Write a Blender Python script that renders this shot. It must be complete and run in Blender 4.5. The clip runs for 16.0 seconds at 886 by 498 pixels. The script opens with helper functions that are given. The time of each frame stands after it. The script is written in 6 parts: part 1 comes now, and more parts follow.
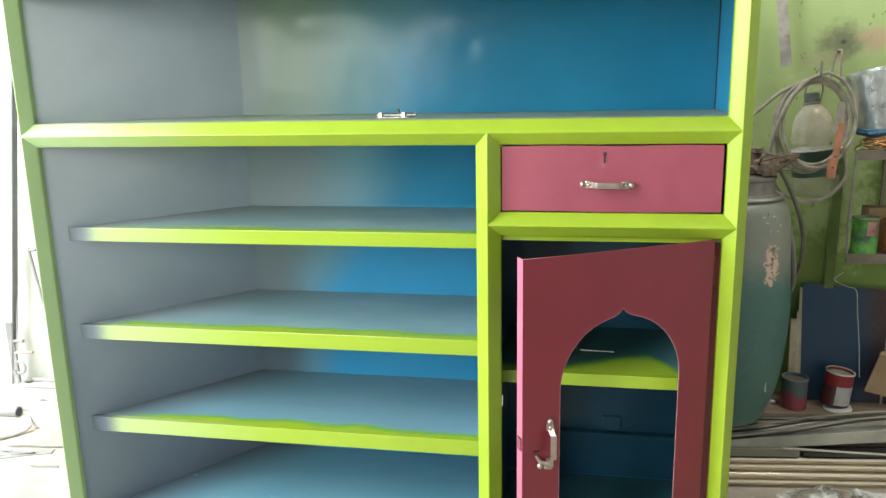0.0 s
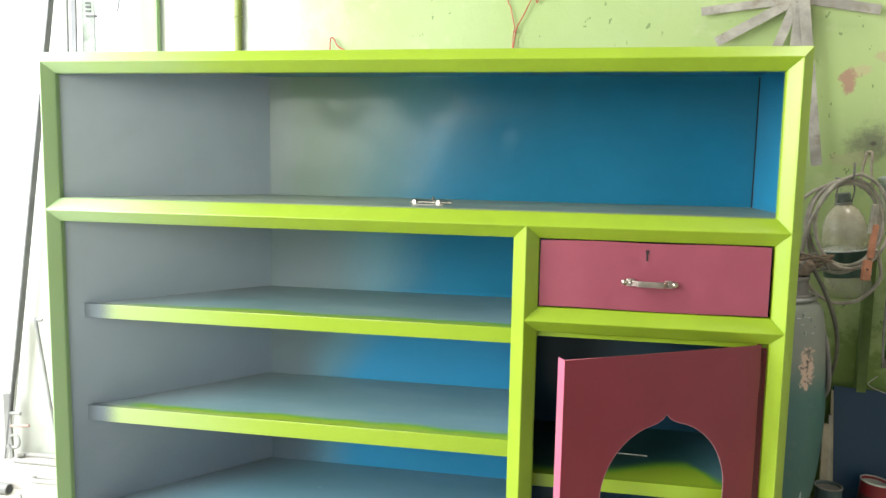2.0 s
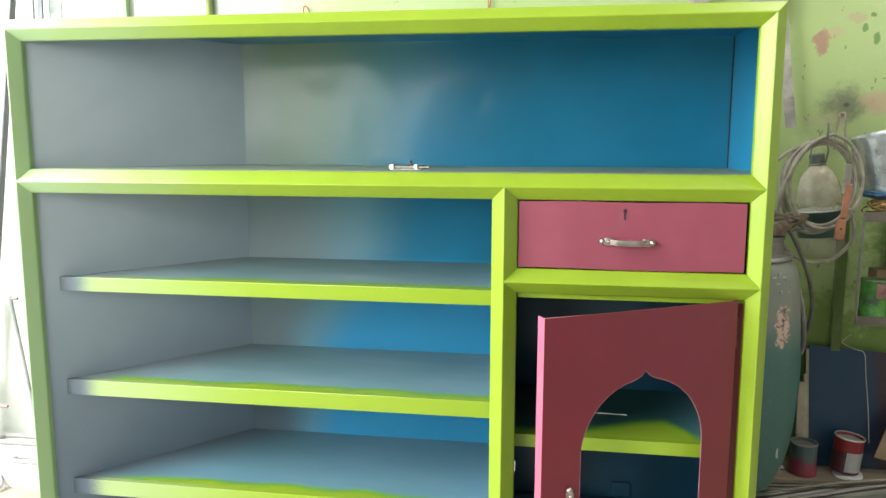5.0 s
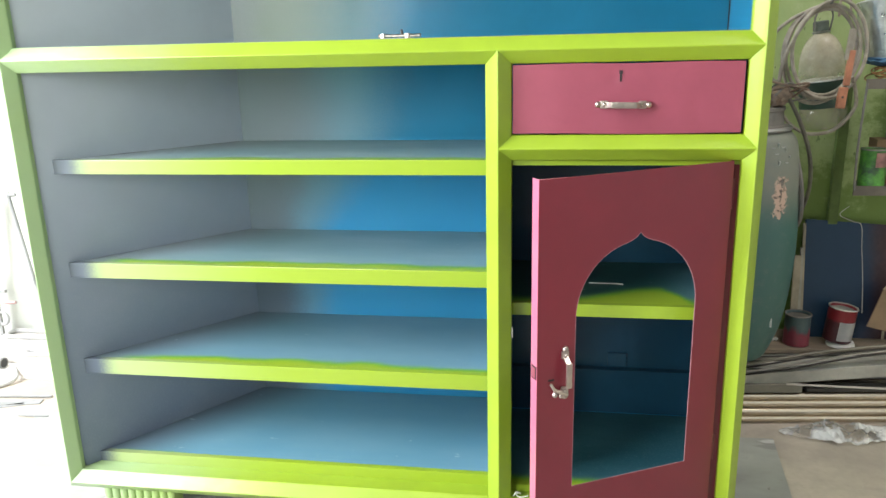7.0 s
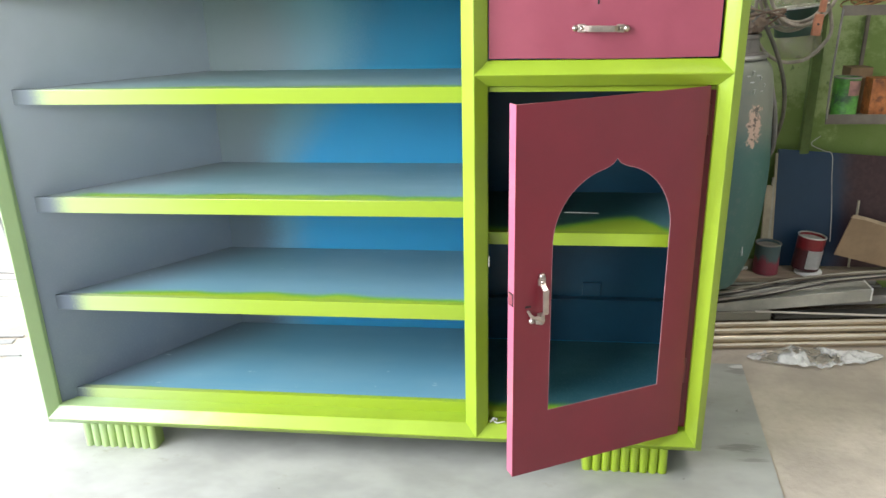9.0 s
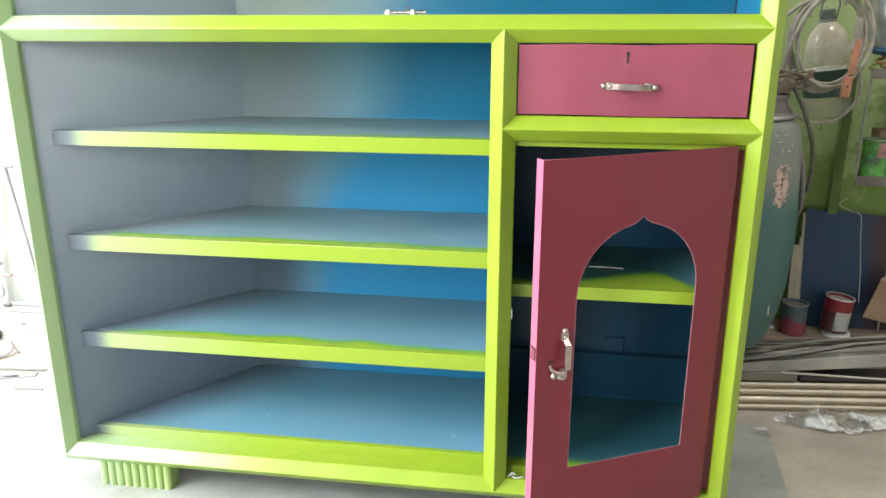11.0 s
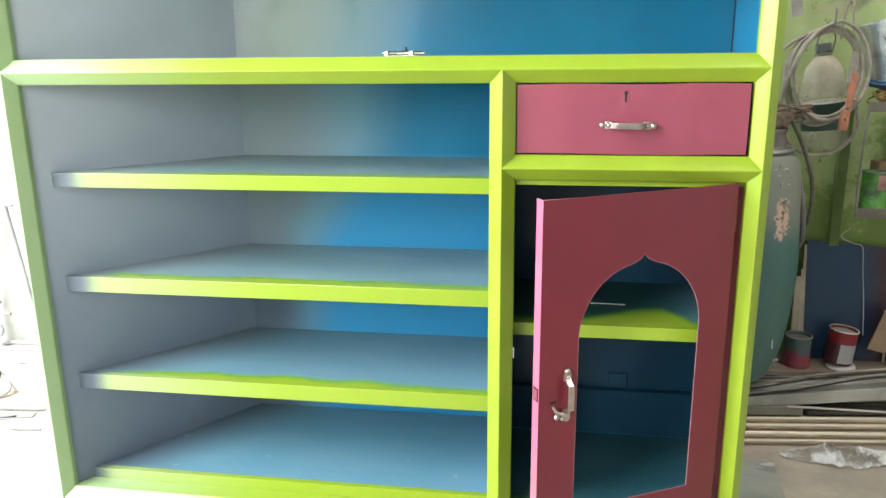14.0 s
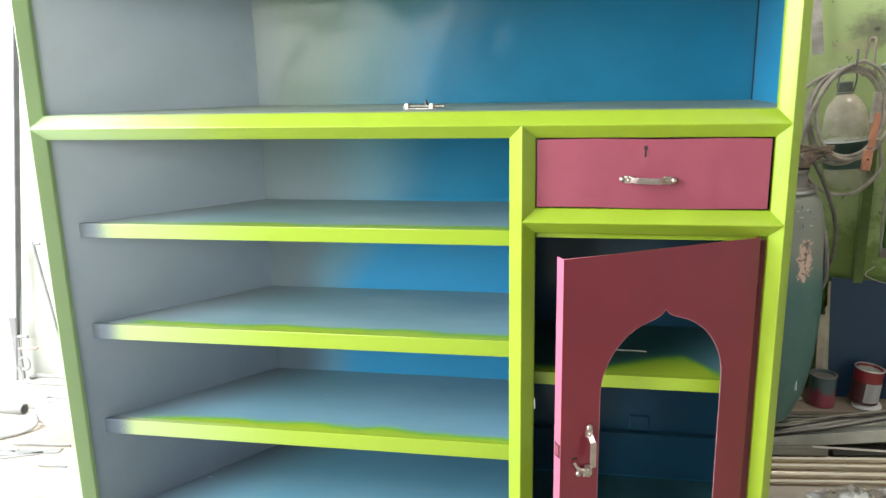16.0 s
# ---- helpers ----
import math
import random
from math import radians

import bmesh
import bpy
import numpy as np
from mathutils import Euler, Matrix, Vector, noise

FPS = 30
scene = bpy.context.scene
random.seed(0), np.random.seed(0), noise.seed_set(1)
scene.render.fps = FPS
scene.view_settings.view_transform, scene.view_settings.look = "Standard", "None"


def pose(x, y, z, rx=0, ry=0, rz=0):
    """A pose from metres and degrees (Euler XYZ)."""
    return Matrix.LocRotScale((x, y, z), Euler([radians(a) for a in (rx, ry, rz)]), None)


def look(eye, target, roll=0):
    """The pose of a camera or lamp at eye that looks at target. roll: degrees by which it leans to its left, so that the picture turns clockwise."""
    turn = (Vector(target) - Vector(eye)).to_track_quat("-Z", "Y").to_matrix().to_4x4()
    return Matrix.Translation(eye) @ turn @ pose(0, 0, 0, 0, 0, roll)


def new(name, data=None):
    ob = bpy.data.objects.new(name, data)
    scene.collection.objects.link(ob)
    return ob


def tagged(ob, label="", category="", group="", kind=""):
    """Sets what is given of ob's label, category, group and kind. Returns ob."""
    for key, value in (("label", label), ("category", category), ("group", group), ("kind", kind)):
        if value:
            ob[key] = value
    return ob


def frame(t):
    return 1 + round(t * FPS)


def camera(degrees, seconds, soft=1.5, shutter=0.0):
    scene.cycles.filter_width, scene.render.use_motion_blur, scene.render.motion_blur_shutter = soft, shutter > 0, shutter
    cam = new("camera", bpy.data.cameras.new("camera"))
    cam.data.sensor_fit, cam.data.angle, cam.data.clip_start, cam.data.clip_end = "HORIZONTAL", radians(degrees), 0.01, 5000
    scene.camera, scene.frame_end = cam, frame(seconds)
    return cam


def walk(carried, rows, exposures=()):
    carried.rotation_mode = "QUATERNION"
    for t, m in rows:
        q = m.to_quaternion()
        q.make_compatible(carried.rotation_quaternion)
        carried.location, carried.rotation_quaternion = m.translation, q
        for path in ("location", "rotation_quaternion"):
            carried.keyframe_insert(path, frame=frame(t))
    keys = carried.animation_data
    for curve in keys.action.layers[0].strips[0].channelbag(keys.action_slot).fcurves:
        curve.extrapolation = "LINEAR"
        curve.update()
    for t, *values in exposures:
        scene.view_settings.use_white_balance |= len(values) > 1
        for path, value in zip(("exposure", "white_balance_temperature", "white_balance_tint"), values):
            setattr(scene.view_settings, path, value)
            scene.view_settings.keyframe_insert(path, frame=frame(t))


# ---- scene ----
cam = camera(61.6, 16.0)
PATH = [
    (0, (1.259, -1.514, 1.18), (0.909, 0.409, 0.757), -1.1),
    (0.5, (1.235, -1.49, 1.2), (0.925, 0.46, 0.882), -0.6),
    (1, (1.205, -1.471, 1.21), (0.9, 0.493, 0.985), -0.2),
    (1.5, (1.182, -1.469, 1.21), (0.848, 0.492, 1.005), 0.8),
    (2, (1.176, -1.471, 1.206), (0.826, 0.485, 0.98), 1.1),
    (2.5, (1.181, -1.471, 1.203), (0.858, 0.488, 0.964), 0.8),
    (3, (1.175, -1.474, 1.204), (0.883, 0.489, 0.96), 0.9),
    (3.5, (1.174, -1.476, 1.201), (0.883, 0.487, 0.95), 1.1),
    (6, (1.186, -1.47, 1.142), (0.885, 0.47, 0.76), -0.9),
    (6.5, (1.19, -1.475, 1.12), (0.888, 0.447, 0.656), -1.3),
    (7, (1.194, -1.482, 1.096), (0.898, 0.426, 0.576), -1.3),
    (7.5, (1.191, -1.482, 1.082), (0.927, 0.41, 0.49), -1.2),
    (8, (1.188, -1.484, 1.075), (0.942, 0.391, 0.422), -1.1),
    (8.5, (1.187, -1.485, 1.069), (0.95, 0.383, 0.394), -1.3),
    (9, (1.186, -1.482, 1.071), (0.965, 0.389, 0.398), -1.3),
    (9.5, (1.181, -1.481, 1.075), (0.942, 0.402, 0.446), -0.7),
    (12, (1.18, -1.482, 1.086), (0.888, 0.419, 0.538), -0.1),
    (12.5, (1.178, -1.48, 1.087), (0.886, 0.424, 0.547), -0.3),
    (13, (1.177, -1.477, 1.094), (0.881, 0.427, 0.56), -0.3),
    (13.5, (1.179, -1.476, 1.096), (0.887, 0.435, 0.581), -0.3),
    (14, (1.18, -1.469, 1.105), (0.894, 0.449, 0.618), -0.5),
    (14.5, (1.178, -1.465, 1.122), (0.883, 0.46, 0.67), -0.8),
    (15, (1.179, -1.462, 1.145), (0.88, 0.46, 0.681), -0.9),
    (15.5, (1.176, -1.459, 1.17), (0.859, 0.457, 0.695), -0.9),
    (16, (1.176, -1.458, 1.189), (0.839, 0.459, 0.731), -1.1),
]
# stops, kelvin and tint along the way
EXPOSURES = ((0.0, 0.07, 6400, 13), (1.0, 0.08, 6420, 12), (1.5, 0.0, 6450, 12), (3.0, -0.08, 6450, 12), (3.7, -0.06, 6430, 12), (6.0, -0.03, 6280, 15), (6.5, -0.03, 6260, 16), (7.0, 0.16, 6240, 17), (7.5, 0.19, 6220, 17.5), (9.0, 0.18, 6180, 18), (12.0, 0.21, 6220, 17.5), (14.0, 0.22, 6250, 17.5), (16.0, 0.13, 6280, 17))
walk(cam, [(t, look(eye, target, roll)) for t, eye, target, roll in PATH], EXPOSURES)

# ---- light ----
world = bpy.data.worlds.new("sky_world")
world.use_nodes = True
scene.world = world
wn = world.node_tree
sky = wn.nodes.new("ShaderNodeTexSky")
sky.sky_type = 'NISHITA'
sky.sun_disc = False
sky.sun_elevation = radians(50)
sky.sun_rotation = radians(-125)
wn.links.new(sky.outputs[0], wn.nodes["Background"].inputs[0])
wn.nodes["Background"].inputs[1].default_value = 0.12

# daylight that comes in through the wide open shopfront in the left wall
OPEN_Y0, OPEN_Y1, OPEN_Z1 = -2.80, 0.62, 3.15
def area_lamp(name, m, sx, sy, power, colour):
    d = bpy.data.lights.new(name, 'AREA')
    d.shape, d.size, d.size_y, d.energy, d.color = 'RECTANGLE', sx, sy, power, colour
    ob = new(name, d)
    ob.matrix_world = m
    return ob
area_lamp("shopfront_daylight", look((-1.45, -1.50, 1.90), (1.0, -1.10, 1.0)), 1.5, 2.0, 208, (0.93, 0.98, 1.0))
area_lamp("shopfront_daylight", look((-1.45, 0.06, 1.90), (0.2, 0.30, 0.3)), 1.05, 1.9, 72, (0.93, 0.98, 1.0))
# a wide window in the wall opposite the cabinet
WIN_X0, WIN_X1, WIN_Z0, WIN_Z1 = -1.15, 0.20, 1.15, 2.25
area_lamp("window_daylight", look(((WIN_X0 + WIN_X1) / 2, -3.16, (WIN_Z0 + WIN_Z1) / 2), ((WIN_X0 + WIN_X1) / 2 + 0.01, 0.0, (WIN_Z0 + WIN_Z1) / 2)), WIN_X1 - WIN_X0, WIN_Z1 - WIN_Z0, 62, (0.93, 1.0, 0.88))
# added lamp in an unseen roof opening, to brighten the stock and wall
FILL_X0, FILL_X1, FILL_Y0, FILL_Y1 = 2.05, 2.85, -0.28, 0.52
area_lamp("roof_fill_light", look((2.45, 0.12, 3.58), (2.45, 0.121, 0.0)), 0.78, 0.78, 37, (1.0, 0.95, 0.84))

# ---- materials ----
def nodes_of(name):
    m = bpy.data.materials.new(name)
    m.use_nodes = True
    nt = m.node_tree
    return m, nt, nt.nodes["Principled BSDF"]

def add(nt, kind, **kw):
    n = nt.nodes.new(kind)
    for k, v in kw.items():
        n.inputs[k].default_value = v
    return n

def rgba(c):
    return (c[0], c[1], c[2], 1.0)

def coords(nt, mode="Object"):
    return nt.nodes.new("ShaderNodeTexCoord").outputs[mode]

def noise_tex(nt, co, scale, detail=4.0, rough=0.55, stretch=None):
    if stretch:
        mp = nt.nodes.new("ShaderNodeMapping")
        mp.inputs["Scale"].default_value = stretch
        nt.links.new(co, mp.inputs[0])
        co = mp.outputs[0]
    n = add(nt, "ShaderNodeTexNoise", Scale=scale, Detail=detail, Roughness=rough)
    nt.links.new(co, n.inputs["Vector"])
    return n.outputs["Fac"]

def ramp(nt, fac, stops):
    r = nt.nodes.new("ShaderNodeValToRGB")
    el = r.color_ramp.elements
    while len(el) < len(stops):
        el.new(0.5)
    for e, (p, c) in zip(el, stops):
        e.position = p
        e.color = rgba(c) if len(c) == 3 else c
    nt.links.new(fac, r.inputs[0])
    return r.outputs[0]

def mix(nt, fac, a, b):
    n = nt.nodes.new("ShaderNodeMix")
    n.data_type = 'RGBA'
    for sock, v in ((n.inputs[0], fac), (n.inputs[6], a), (n.inputs[7], b)):
        if hasattr(v, "is_linked"):
            nt.links.new(v, sock)
        elif isinstance(v, (int, float)):
            sock.default_value = v
        else:
            sock.default_value = rgba(v)
    return n.outputs[2]

def maths(nt, op, a, b=0.0, c=0.0, clamp=False):
    n = nt.nodes.new("ShaderNodeMath")
    n.operation, n.use_clamp = op, clamp
    for sock, v in zip(n.inputs, (a, b, c)):
        if hasattr(v, "is_linked"):
            nt.links.new(v, sock)
        else:
            sock.default_value = v
    return n.outputs[0]

def bump(nt, bsdf, height, strength, dist=0.002):
    b = add(nt, "ShaderNodeBump", Strength=strength, Distance=dist)
    nt.links.new(height, b.inputs["Height"])
    nt.links.new(b.outputs[0], bsdf.inputs["Normal"])

def smooth(nt, v, lo, hi):
    n = nt.nodes.new("ShaderNodeMapRange")
    n.interpolation_type = 'SMOOTHSTEP'
    n.inputs[1].default_value, n.inputs[2].default_value = lo, hi
    nt.links.new(v, n.inputs[0])
    return n.outputs[0]

def surface(name, base, rough=0.5, metal=0.0, vary=0.15, scale=6.0, fine=90.0, relief=0.15, coat=0.0, stretch=None, dirt=None, dirt_amount=0.0, dist=0.002, spec=0.5, coat_rough=0.12):
    """A worn surface: base colour varied at two scales, fine relief, dirt in patches."""
    m, nt, b = nodes_of(name)
    co = coords(nt)
    big = noise_tex(nt, co, scale, 5.0, 0.6, stretch)
    small = noise_tex(nt, co, fine, 3.0, 0.6, stretch)
    lo = [max(0.0, c * (1 - vary)) for c in base]
    hi = [min(1.0, c * (1 + vary)) for c in base]
    col = mix(nt, smooth(nt, big, 0.3, 0.7), lo, hi)
    col = mix(nt, maths(nt, 'MULTIPLY', smooth(nt, small, 0.45, 0.75), vary * 0.8), col, [c * 0.6 for c in base])
    if dirt:
        patch = smooth(nt, noise_tex(nt, co, scale * 1.7, 8.0, 0.7, stretch), 0.62 - 0.3 * dirt_amount, 0.8 - 0.2 * dirt_amount)
        col = mix(nt, patch, col, dirt)
    nt.links.new(col, b.inputs["Base Color"])
    b.inputs["Metallic"].default_value = metal
    b.inputs["Coat Weight"].default_value = coat
    b.inputs["Coat Roughness"].default_value = coat_rough
    b.inputs["Coat IOR"].default_value = 1.7 if coat > 0.9 else 1.5
    b.inputs["Specular IOR Level"].default_value = spec
    nt.links.new(maths(nt, 'ADD', rough - 0.06, maths(nt, 'MULTIPLY', big, 0.14)), b.inputs["Roughness"])
    if relief:
        bump(nt, b, maths(nt, 'ADD', small, maths(nt, 'MULTIPLY', big, 1.5)), relief, dist)
    return m

GREEN, BLUE = (0.272, 0.385, 0.018), (0.020, 0.245, 0.425)
lime = surface("lime_gloss_paint", GREEN, 0.38, vary=0.05, scale=9, fine=160, relief=0.12, coat=0.6, dist=0.0015, coat_rough=0.16)
blue = surface("blue_gloss_paint", [c * 0.9 for c in BLUE], 0.32, vary=0.10, scale=4, fine=120, relief=0.02, coat=0.4, dist=0.001, coat_rough=0.05)
def frame_paint_material():
    """Glossy lime coat, paled towards the slanted end to put lens haze into it."""
    m, nt, b = nodes_of("lime_frame_paint")
    co = coords(nt)
    sep = nt.nodes.new("ShaderNodeSeparateXYZ")
    nt.links.new(co, sep.inputs[0])
    big, small = noise_tex(nt, co, 9, 5, 0.6), noise_tex(nt, co, 170, 3, 0.6)
    col = mix(nt, smooth(nt, big, 0.3, 0.7), [c * 0.95 for c in GREEN], [c * 1.05 for c in GREEN])
    x = maths(nt, 'ADD', sep.outputs[0], maths(nt, 'MULTIPLY', maths(nt, 'SUBTRACT', big, 0.5), 0.25))
    # share of the pale haze tone, strongest at the slanted end
    thin = maths(nt, 'MULTIPLY', maths(nt, 'SUBTRACT', 1.0, smooth(nt, x, -0.02, 0.58)), 0.80)
    col = mix(nt, thin, col, (0.37, 0.50, 0.29))
    nt.links.new(col, b.inputs["Base Color"])
    nt.links.new(maths(nt, 'ADD', 0.32, maths(nt, 'MULTIPLY', big, 0.14)), b.inputs["Roughness"])
    b.inputs["Coat Weight"].default_value = 0.25
    b.inputs["Coat Roughness"].default_value = 0.22
    bump(nt, b, maths(nt, 'ADD', small, maths(nt, 'MULTIPLY', big, 2.5)), 0.14, 0.0018)
    return m
frame_paint = frame_paint_material()
# the drawer's pink darkened to maroon for the door's grazing light
shaded_door_paint = surface("shaded_door_gloss", (0.186, 0.0125, 0.026), 0.36, vary=0.08, scale=5, fine=180, relief=0.06, coat=0.2, dist=0.0015, coat_rough=0.22)
pink = surface("pink_gloss_paint", (0.280, 0.061, 0.088), 0.34, vary=0.10, scale=5, fine=60, relief=0.07, coat=0.22, dist=0.002)
# the same pink lightened for the light that the door's edges catch
lit_edge_paint = surface("lit_pink_edge", (0.47, 0.130, 0.20), 0.36, vary=0.06, scale=7, fine=180, relief=0.10, coat=0.15)
chrome = surface("chrome_plate", (0.52, 0.45, 0.40), 0.37, 1.0, vary=0.15, scale=60, fine=400, relief=0.1)
dark_hole = surface("dark_slot", (0.02, 0.012, 0.012), 0.7, vary=0.2)
pale_edge = surface("bare_primer_edge", (0.5, 0.47, 0.45), 0.5, vary=0.1)

def sprayed(name, axis_fade, left_fade, side_tone=True, dull=((0.173, 0.274, 0.280), (0.252, 0.344, 0.346)), hump=None):
    """Blue sheet with a misty border of lime overspray along its front edge."""
    m, nt, b = nodes_of(name)
    co = coords(nt)
    sep = nt.nodes.new("ShaderNodeSeparateXYZ")
    nt.links.new(co, sep.inputs[0])
    big = noise_tex(nt, co, 5, 5)
    fine = noise_tex(nt, co, 260, 2, 0.7)
    wob = maths(nt, 'MULTIPLY', maths(nt, 'SUBTRACT', big, 0.5), 0.05)
    wob = maths(nt, 'ADD', wob, maths(nt, 'MULTIPLY', maths(nt, 'SUBTRACT', fine, 0.5), 0.012))
    y = maths(nt, 'ADD', sep.outputs[1], wob)
    x = maths(nt, 'ADD', sep.outputs[0], wob)
    if hump:
        # the spray reached further in at one spot
        reach = maths(nt, 'MULTIPLY', smooth(nt, x, hump[0], hump[1]), maths(nt, 'SUBTRACT', 1.0, smooth(nt, x, hump[1] + 0.01, hump[2])))
        y = maths(nt, 'SUBTRACT', y, maths(nt, 'MULTIPLY', reach, hump[3]))
    if side_tone and left_fade[1] > 0.2:
        # the gun strayed further in over long patches
        y = maths(nt, 'SUBTRACT', y, maths(nt, 'MULTIPLY', smooth(nt, noise_tex(nt, co, 3.4, 2, 0.5, (1, 0.3, 4)), 0.40, 0.75), 0.022))
    mask = maths(nt, 'SUBTRACT', 1.0, smooth(nt, y, axis_fade[0], axis_fade[1]))
    mask = maths(nt, 'MULTIPLY', mask, smooth(nt, x, left_fade[0], left_fade[1]))
    dusty = mix(nt, smooth(nt, noise_tex(nt, co, 3, 6, 0.6, (1, 2.5, 1)), 0.3, 0.75), *dull)
    dusty = mix(nt, maths(nt, 'MULTIPLY', smooth(nt, fine, 0.5, 0.8), 0.25), dusty, (0.26, 0.36, 0.36))
    if side_tone:
        # bluer on the lower shelves
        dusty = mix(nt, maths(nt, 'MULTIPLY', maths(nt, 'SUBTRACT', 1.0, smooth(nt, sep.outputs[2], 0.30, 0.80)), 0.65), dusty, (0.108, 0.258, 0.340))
    if hump:
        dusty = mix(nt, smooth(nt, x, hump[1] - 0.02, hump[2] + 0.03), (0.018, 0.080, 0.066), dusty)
    if side_tone:
        # shade beside the slanted side panel put into the colour, deeper lower down
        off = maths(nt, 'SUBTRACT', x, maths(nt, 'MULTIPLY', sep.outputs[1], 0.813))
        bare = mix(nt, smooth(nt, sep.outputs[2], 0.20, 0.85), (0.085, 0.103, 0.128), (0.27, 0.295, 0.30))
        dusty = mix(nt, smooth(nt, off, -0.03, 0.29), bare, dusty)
    specks = maths(nt, 'MULTIPLY', smooth(nt, noise_tex(nt, co, 46, 3, 0.6, (0.6, 1, 1)), 0.70, 0.75), 0.28)
    dusty = mix(nt, specks, dusty, (0.50, 0.55, 0.55))
    # thin lime over blue reads as a fresh green
    thin_green = mix(nt, smooth(nt, mask, 0.0, 0.75), dusty, (0.150, 0.350, 0.020))
    nt.links.new(mix(nt, smooth(nt, mask, 0.55, 1.0), thin_green, GREEN), b.inputs["Base Color"])
    nt.links.new(maths(nt, 'ADD', 0.36, maths(nt, 'MULTIPLY', big, 0.16)), b.inputs["Roughness"])
    bump(nt, b, maths(nt, 'ADD', fine, maths(nt, 'MULTIPLY', big, 2.0)), 0.08, 0.002)
    return m
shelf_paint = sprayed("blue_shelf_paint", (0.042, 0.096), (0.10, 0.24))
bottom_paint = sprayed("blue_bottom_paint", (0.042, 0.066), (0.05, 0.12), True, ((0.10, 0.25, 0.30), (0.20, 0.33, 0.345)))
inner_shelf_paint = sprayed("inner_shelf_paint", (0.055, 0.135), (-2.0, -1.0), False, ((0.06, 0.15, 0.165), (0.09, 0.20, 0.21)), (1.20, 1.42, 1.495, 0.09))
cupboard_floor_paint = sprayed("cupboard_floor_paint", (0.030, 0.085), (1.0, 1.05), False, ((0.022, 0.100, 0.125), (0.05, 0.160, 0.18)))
dusty_shelf = surface("dusty_grey_green_sheet", (0.25, 0.29, 0.20), 0.42, vary=0.25, scale=4, fine=60, relief=0.06, stretch=(0.5, 3, 1), dirt=(0.30, 0.33, 0.30), dirt_amount=0.5)

def lip_paint_material():
    """Lime lip whose paint mists out into blue towards the side panel."""
    m, nt, b = nodes_of("lime_lip_paint")
    co = coords(nt)
    sep = nt.nodes.new("ShaderNodeSeparateXYZ")
    nt.links.new(co, sep.inputs[0])
    fine = noise_tex(nt, co, 200, 2, 0.7)
    x = maths(nt, 'ADD', sep.outputs[0], maths(nt, 'MULTIPLY', maths(nt, 'SUBTRACT', fine, 0.5), 0.03))
    low = maths(nt, 'SUBTRACT', 1.0, smooth(nt, sep.outputs[2], 0.16, 0.36))
    x = maths(nt, 'ADD', x, maths(nt, 'MULTIPLY', low, 0.028))
    cover = smooth(nt, x, 0.100, 0.162)
    # end tone darkened to offset the extra light on this front face
    bare = mix(nt, smooth(nt, sep.outputs[2], 0.30, 0.85), (0.120, 0.142, 0.172), (0.170, 0.194, 0.212))
    # left stretch paled to put lens haze into the colour
    thin = maths(nt, 'MULTIPLY', maths(nt, 'SUBTRACT', 1.0, smooth(nt, x, 0.05, 0.62)), 0.75)
    nt.links.new(mix(nt, cover, bare, mix(nt, thin, GREEN, (0.36, 0.43, 0.22))), b.inputs["Base Color"])
    nt.links.new(maths(nt, 'SUBTRACT', 0.85, maths(nt, 'MULTIPLY', cover, 0.55)), b.inputs["Roughness"])
    nt.links.new(maths(nt, 'MULTIPLY', cover, 0.3), b.inputs["Coat Weight"])
    nt.links.new(maths(nt, 'MULTIPLY', cover, 0.5), b.inputs["Specular IOR Level"])
    bump(nt, b, fine, 0.06, 0.001)
    return m
lip_paint = lip_paint_material()

def side_paint_material():
    """Slate blue paint, paler and greyer towards the top."""
    m, nt, b = nodes_of("slate_blue_paler_upwards")
    co = coords(nt)
    big = noise_tex(nt, co, 2.6, 5, 0.6)
    fine = noise_tex(nt, co, 300, 2, 0.7)
    sep = nt.nodes.new("ShaderNodeSeparateXYZ")
    nt.links.new(co, sep.inputs[0])
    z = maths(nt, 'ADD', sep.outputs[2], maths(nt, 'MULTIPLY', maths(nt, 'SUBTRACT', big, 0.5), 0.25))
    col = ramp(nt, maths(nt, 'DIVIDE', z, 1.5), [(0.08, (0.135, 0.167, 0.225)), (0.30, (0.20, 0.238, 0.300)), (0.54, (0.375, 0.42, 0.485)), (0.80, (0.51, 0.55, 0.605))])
    col = mix(nt, maths(nt, 'MULTIPLY', smooth(nt, noise_tex(nt, co, 9, 4, 0.6), 0.4, 0.7), 0.12), col, (0.30, 0.32, 0.35))
    col = mix(nt, maths(nt, 'MULTIPLY', smooth(nt, fine, 0.5, 0.8), 0.12), col, (0.47, 0.51, 0.53))
    nt.links.new(col, b.inputs["Base Color"])
    b.inputs["Roughness"].default_value = 0.5
    bump(nt, b, fine, 0.05, 0.001)
    return m
side_paint = side_paint_material()
